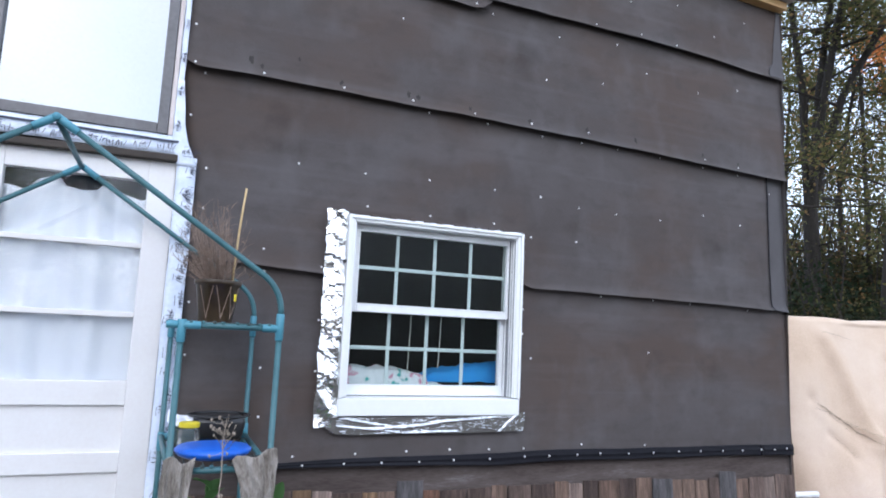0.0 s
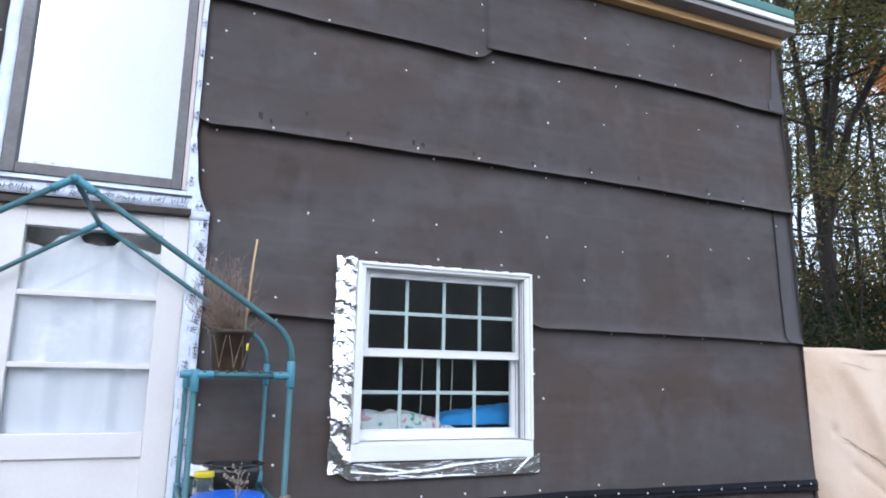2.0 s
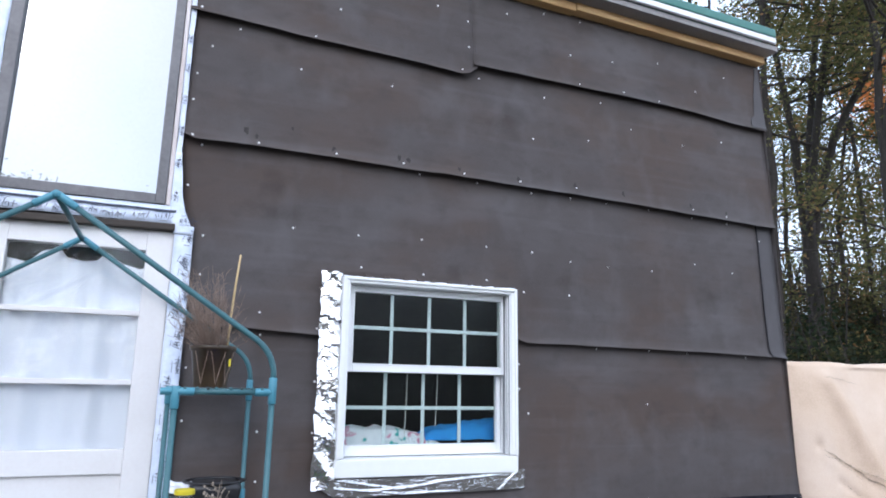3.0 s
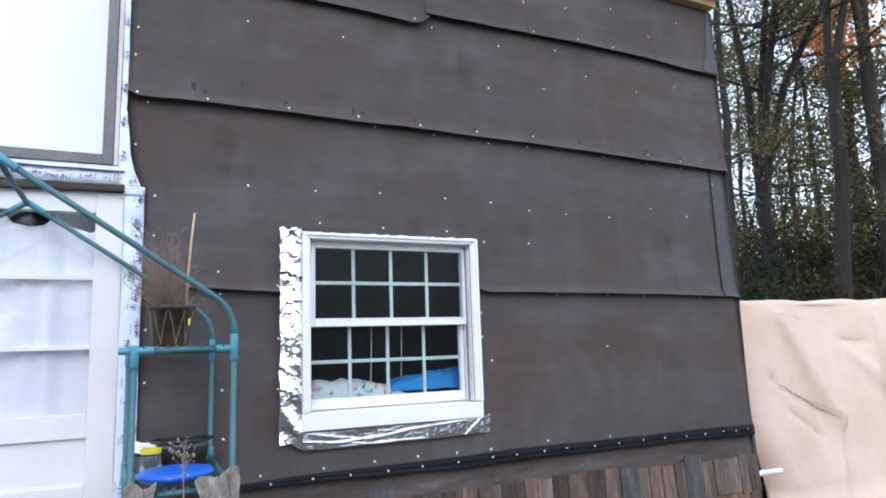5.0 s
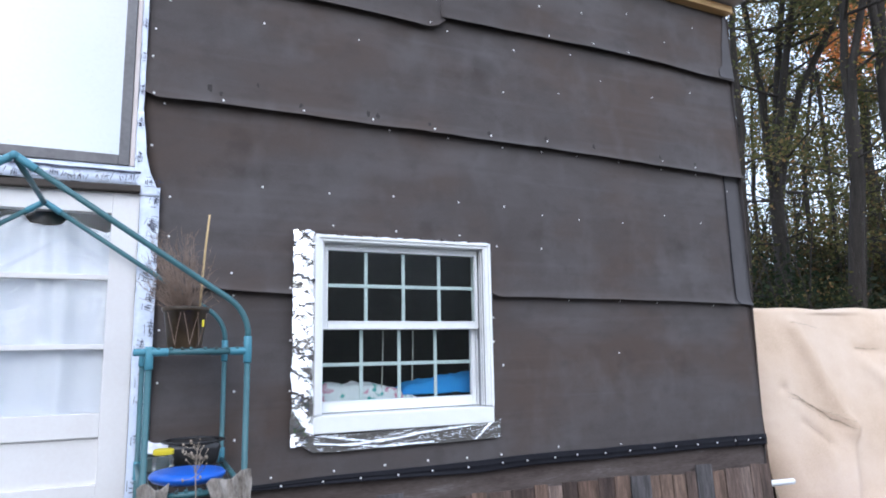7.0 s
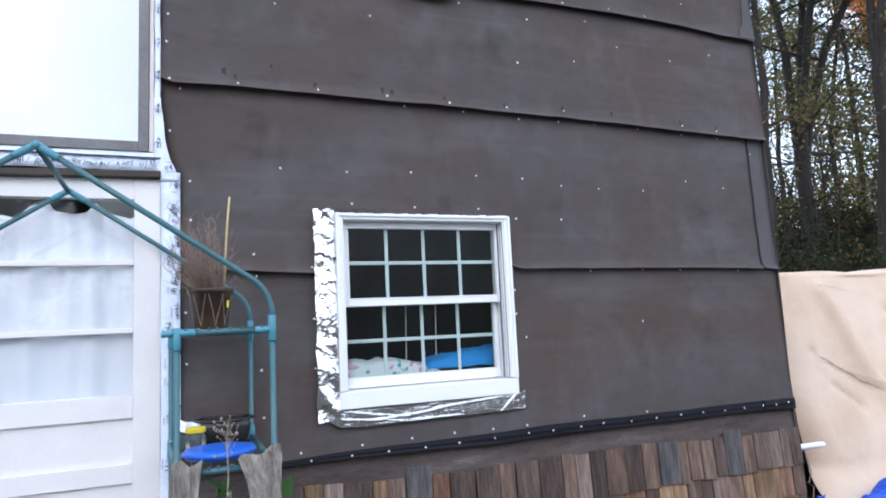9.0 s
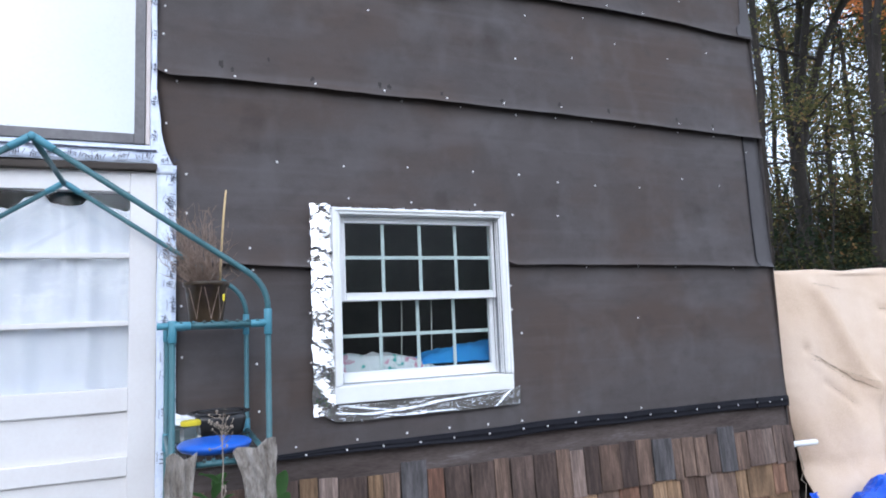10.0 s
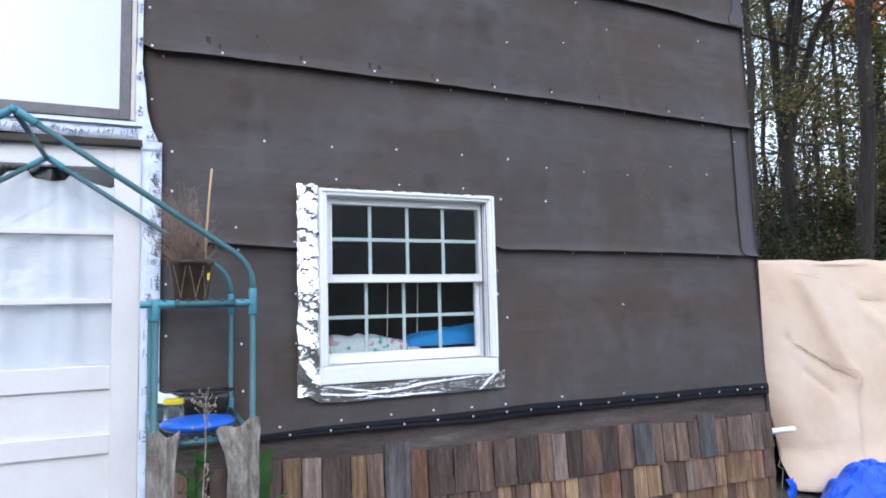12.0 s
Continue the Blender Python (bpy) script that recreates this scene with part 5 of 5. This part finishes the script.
def tree(name, label, at, bearing, r, fork, height, leans, seed, leaf, size=0.10, per=26, spread=0.30, low=2.2, twigs=1.0, group="", tilt=0.0):
    """Trunk to the fork, then one stem a lean (slope to the viewer's right, slope away); limbs, twigs and loose leaves."""
    rng, rs = random.Random(seed), np.random.RandomState(seed)
    t = empty(name, label, "tree", group, at=at)
    b = radians(bearing)
    right, away = Vector((math.cos(b), -math.sin(b), 0)), Vector((math.sin(b), math.cos(b), 0))
    bm = bmesh.new()
    base = [Vector((0.06 * n3(seed, z, 0) * z * 0.3, 0.06 * n3(seed, z, 7) * z * 0.3, z)) + right * tilt * z for z in steps(0, fork, 5)]
    tube(bm, base, [r * (1.35 if i == 0 else 1.08 - 0.18 * i / 5) for i in range(6)], 12, False)
    centres = []
    for lx, ly in leans:
        p = base[-1] - Vector((0, 0, 0.25))
        k = 8
        pts = [p]
        for i in range(k):
            f = min(1, (i + 1) / 3)
            step = (height - fork) / k
            pts.append(pts[-1] + (right * lx * (1.15 - 0.4 * i / k) + away * ly) * step * f + Vector((rng.uniform(-1, 1) * 0.07, rng.uniform(-1, 1) * 0.07, step)))
        rr = r * (0.95 if len(leans) == 1 else 0.62)
        tube(bm, pts, [rr * (1 - 0.8 * i / k) for i in range(k + 1)], 9, False)
        levels = int((height - low) * 2.6 * twigs / max(1, len(leans) ** 0.5))
        for _ in range(levels):
            z = rng.uniform(0.05, 1)
            i = min(k - 1, int(z * k))
            q = pts[i].lerp(pts[i + 1], z * k - i)
            a = rng.uniform(0, 2 * math.pi)
            ln = rng.uniform(0.9, 2.3) * (1.15 - 0.5 * z)
            br = branch(bm, q, (math.cos(a), math.sin(a), rng.uniform(-0.1, 0.7)), ln, 0.012 + 0.028 * (1 - z) * r / 0.15, rng)
            for j in (2, 3, 4, 5):
                tw = branch(bm, br[j], (rng.uniform(-1, 1), rng.uniform(-1, 1), rng.uniform(-0.5, 0.6)), rng.uniform(0.3, 0.8), 0.006, rng, 0.2, 3, 4)
                centres += [tuple(tw[1]), tuple(tw[3])]
    for _ in range(int(max(0, fork - low) * 3 * twigs)):
        z = rng.uniform(low, fork)
        a = rng.uniform(0, 2 * math.pi)
        br = branch(bm, right * tilt * z + Vector((0, 0, z)), (math.cos(a), math.sin(a), rng.uniform(-0.2, 0.4)), rng.uniform(0.6, 1.8), 0.016, rng)
        centres += [tuple(p) for p in br[2:]]
    part("trunk", bm, M_BARK, t, smooth=True)
    leaf_mesh("crown", centres, size, spread, per, rs, leaf, t)
    return t


G = "forest trees"
tree("forest_tree", "dark forked tree with several stems and thin green leaves", place(51.5, 11.0), 51.8, 0.115, 3.55, 11.5, [(-0.07, 0.0), (0.11, 0.1), (0.22, -0.05), (0.50, 0.05)], 11, M_LEAF, 0.062, 46, 0.16, 2.4, 0.95, G, 0.03)
tree("forest_tree", "tall forked dark trunk with green leaves", place(55.6, 9.5), 57.0, 0.092, 4.3, 11.0, [(0.02, 0.0), (0.27, 0.05)], 12, M_LEAF, 0.058, 40, 0.15, 2.8, 0.85, G, 0.085)
tree("forest_tree", "slim dark tree standing close to the house", place(49.0, 9.5), 49.0, 0.055, 4.5, 10.5, [(0.06, 0.0)], 13, M_LEAF, 0.058, 48, 0.16, 1.6, 1.0, G, 0.03)
tree("forest_tree", "tall tree with orange autumn leaves", place(55.7, 14.0), 55.7, 0.04, 6.5, 8.0, [(-0.10, 0.0), (0.12, 0.0)], 14, M_LEAF_ORANGE, 0.09, 60, 0.20, 6.6, 1.0, G)
tree("forest_tree", "slim tree with yellowing green leaves", place(54.0, 15.0), 54.0, 0.05, 5.0, 10.0, [(0.04, 0.0)], 15, M_LEAF, 0.075, 64, 0.22, 1.6, 0.9, G)
tree("forest_tree", "tall straight dark trunk with green leaves", place(59.9, 9.8), 59.9, 0.095, 5.0, 11.0, [(-0.05, 0.0), (0.1, 0.0)], 16, M_LEAF, 0.058, 40, 0.15, 2.4, 0.85, G)
tree("forest_tree", "dark trunk farther back in the woods", place(58.3, 17.0), 58.3, 0.15, 5.0, 11.5, [(0.05, 0.0), (-0.1, 0.0)], 19, M_LEAF, 0.08, 60, 0.25, 2.0, 0.9, G)
tree("forest_tree", "slim tree with yellowing green leaves", place(50.4, 18.0), 50.4, 0.06, 4.5, 11.0, [(0.02, 0.0)], 17, M_LEAF, 0.08, 56, 0.25, 1.6, 0.9, G)
tree("forest_tree", "slim tree leaning above the roof", place(45.5, 13.0), 45.5, 0.08, 5.0, 13.0, [(0.05, 0.0), (-0.1, 0.0)], 18, M_LEAF, 0.09, 40, 0.34, 4.0, 1.0, G)

# woods all round: two trees, copied
wood_a = tree("woodland_tree", "tall dark green tree of the woods around", place(53.0, 30.0), 0, 0.10, 4.0, 11.5, [(0.05, 0.0), (-0.12, 0.1)], 31, M_LEAF, 0.16, 10, 0.45, 1.5, 0.9, "woods")
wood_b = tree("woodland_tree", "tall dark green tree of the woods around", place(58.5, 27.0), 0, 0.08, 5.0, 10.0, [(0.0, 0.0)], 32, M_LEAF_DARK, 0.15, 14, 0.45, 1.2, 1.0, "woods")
rng = random.Random(77)
spots = [(55.3, 36), (61.5, 30), (47.0, 30), (43.0, 26), (64.5, 28)]
spots += [(70 + 5.6 * k + rng.uniform(-2, 2), rng.uniform(26, 40)) for k in range(46)]
for bearing, dist in spots:
    src = wood_a if rng.random() < 0.5 else wood_b
    p = place(bearing, dist)
    k = rng.uniform(0.85, 1.15) if bearing < 69 else rng.uniform(0.78, 1.05)
    copy_thing(src, Matrix.Translation(p) @ Matrix.Rotation(rng.uniform(0, 6.28), 4, 'Z') @ Matrix.Scale(k, 4))

# undergrowth


def thicket(label, b0, b1, d0, d1, top, count, per, size, mat, seed):
    rs = np.random.RandomState(seed)
    t = empty("undergrowth", label, "bushes", kind="stuff")
    cs = []
    for _ in range(count):
        p = place(rs.uniform(b0, b1), rs.uniform(d0, d1))
        h = top * rs.uniform(0.35, 1.0) * (0.75 + 0.5 * n3(p.x * 0.5, p.y * 0.5, seed))
        cs.append((p.x, p.y, p.z + h * rs.uniform(0.02, 1.0)))
    leaf_mesh("leaves", cs, size, 0.28, per, rs, mat, t)
    bm = bmesh.new()
    rng = random.Random(seed)
    for _ in range(count // 14):
        p = place(rng.uniform(b0, b1), rng.uniform(d0, d1))
        branch(bm, p, (rng.uniform(-0.2, 0.2), rng.uniform(-0.2, 0.2), 1), top * rng.uniform(0.6, 1.3), 0.018, rng, 0.1, 5, 5)
    part("stems", bm, M_BARK, t)


thicket("green undergrowth below the trees, shade put into its leaf colour", 46, 66, 8.0, 11.5, 2.7, 1300, 60, 0.075, M_LEAF_SHADE, 41)
thicket("brown and green thicket among the trees, shade put into its leaf colour", 44, 68, 12.5, 21.0, 5.3, 3600, 60, 0.10, M_LEAF_DARK, 42)
thicket("yellowing green saplings among the trees", 44, 68, 13.0, 20.0, 10.5, 300, 70, 0.085, M_LEAF, 44)
# out of view behind the camera; added to darken what the panes reflect
thicket("unseen dark woodland edge, added for reflections in the panes", 115, 245, 19.0, 25.0, 5.2, 1700, 26, 0.30, M_LEAF_DARK, 43)

# ---------- shingles ----------
shingle_meshes = []
rng = random.Random(4)
for k in range(7):
    bm = bmesh.new()
    us, vs = steps(-0.5, 0.5, 4), steps(0, 1, 3)
    sk = rng.uniform(-0.02, 0.02)
    front = [[bm.verts.new((u, -0.003 - 0.017 * (1 - v) + 0.003 * n3(u * 4, v * 2, k), v + (0.012 * n3(u * 3, k, 0) + sk * u if j in (0, 3) else 0))) for j, v in enumerate(vs)] for u in us]
    back = [[bm.verts.new((f.co.x, f.co.y + 0.004 + 0.010 * (1 - f.co.z), f.co.z)) for f in row] for row in front]
    for i in range(4):
        for j in range(3):
            bm.faces.new((front[i][j], front[i + 1][j], front[i + 1][j + 1], front[i][j + 1]))
        bm.faces.new((front[i][0], back[i][0], back[i + 1][0], front[i + 1][0]))
        bm.faces.new((front[i][3], front[i + 1][3], back[i + 1][3], back[i][3]))
    for i in (0, 4):
        for j in range(3):
            bm.faces.new((front[i][j], front[i][j + 1], back[i][j + 1], back[i][j]))
    bmesh.ops.recalc_face_normals(bm, faces=bm.faces)
    me = bpy.data.meshes.new("shingle")
    bm.to_mesh(me)
    bm.free()
    shingle_meshes.append(me)

shingle_kinds = {}
for tone, mat in M_WOOD.items():
    shingle_kinds[tone] = []
    for me in shingle_meshes:
        toned = me.copy()
        toned.materials.append(mat)
        shingle_kinds[tone].append(toned)


def shingle(x0, x1, foot, length, y, tone):
    ob = new("shingle", rng.choice(shingle_kinds[tone]))
    ob.parent = wall
    ob.location = ((x0 + x1) / 2, y - rng.uniform(0, 0.007), foot)
    ob.scale = (x1 - x0 - rng.uniform(0.004, 0.010), 1.0, length)
    ob.rotation_euler = (0, radians(rng.uniform(-0.6, 0.6)), 0)


# top course, from the shelf to the corner: edges, and each piece's tone
edges = (-1.10, -1.0, -0.92, -0.80, -0.71, -0.619, -0.535, -0.447, -0.314, -0.240, -0.158, -0.026, 0.058, 0.192, 0.323, 0.408, 0.539, 0.673, 0.755, 0.840,
         0.93, 1.064, 1.169, 1.272, 1.412, 1.476, 1.566, 1.661, 1.738, 1.868, 1.960, 2.080, 2.168, 2.245, 2.333)
tones = "bdbbdtpdtbgrddbddbpdbdbgbbbdgbdppd"
raised = (-0.158, 1.738)
for x0, x1, tone in zip(edges, edges[1:], tones):
    top = along([(-0.7, 0.711), (-0.4, 0.698), (0.0, 0.690), (1.2, 0.689), (1.45, 0.668), (2.3, 0.668)], x0) + rng.uniform(-0.008, 0.008) + (0.042 if x0 in raised else 0)
    foot = 0.462 + rng.uniform(-0.008, 0.008)
    shingle(x0, x1, foot, top - foot, -0.016 - (0.004 if x0 in raised else 0), tone)
second = (0.526, 0.611, 0.737, 0.82, 0.901, 1.04, 1.174, 1.258, 1.354, 1.453, 1.551, 1.629, 1.712, 1.85, 1.929, 2.133, 2.236, 2.333)
for x0, x1, tone in zip(second, second[1:], "btrtbrbttbbpbttrb"):
    shingle(x0, x1, 0.292, 0.25, -0.014, tone)
for foot, length, y, x, stop in ((0.292, 0.25, -0.014, -1.07, 0.526), (0.115, 0.25, -0.012, -1.10, 2.333), (-0.03, 0.20, -0.010, -1.05, 2.333)):
    while x < stop - 0.01:
        w = min(rng.uniform(0.06, 0.13), stop - x)
        shingle(x, x + w, foot, length, y, rng.choice("ttrrbbpd"))
        x += w
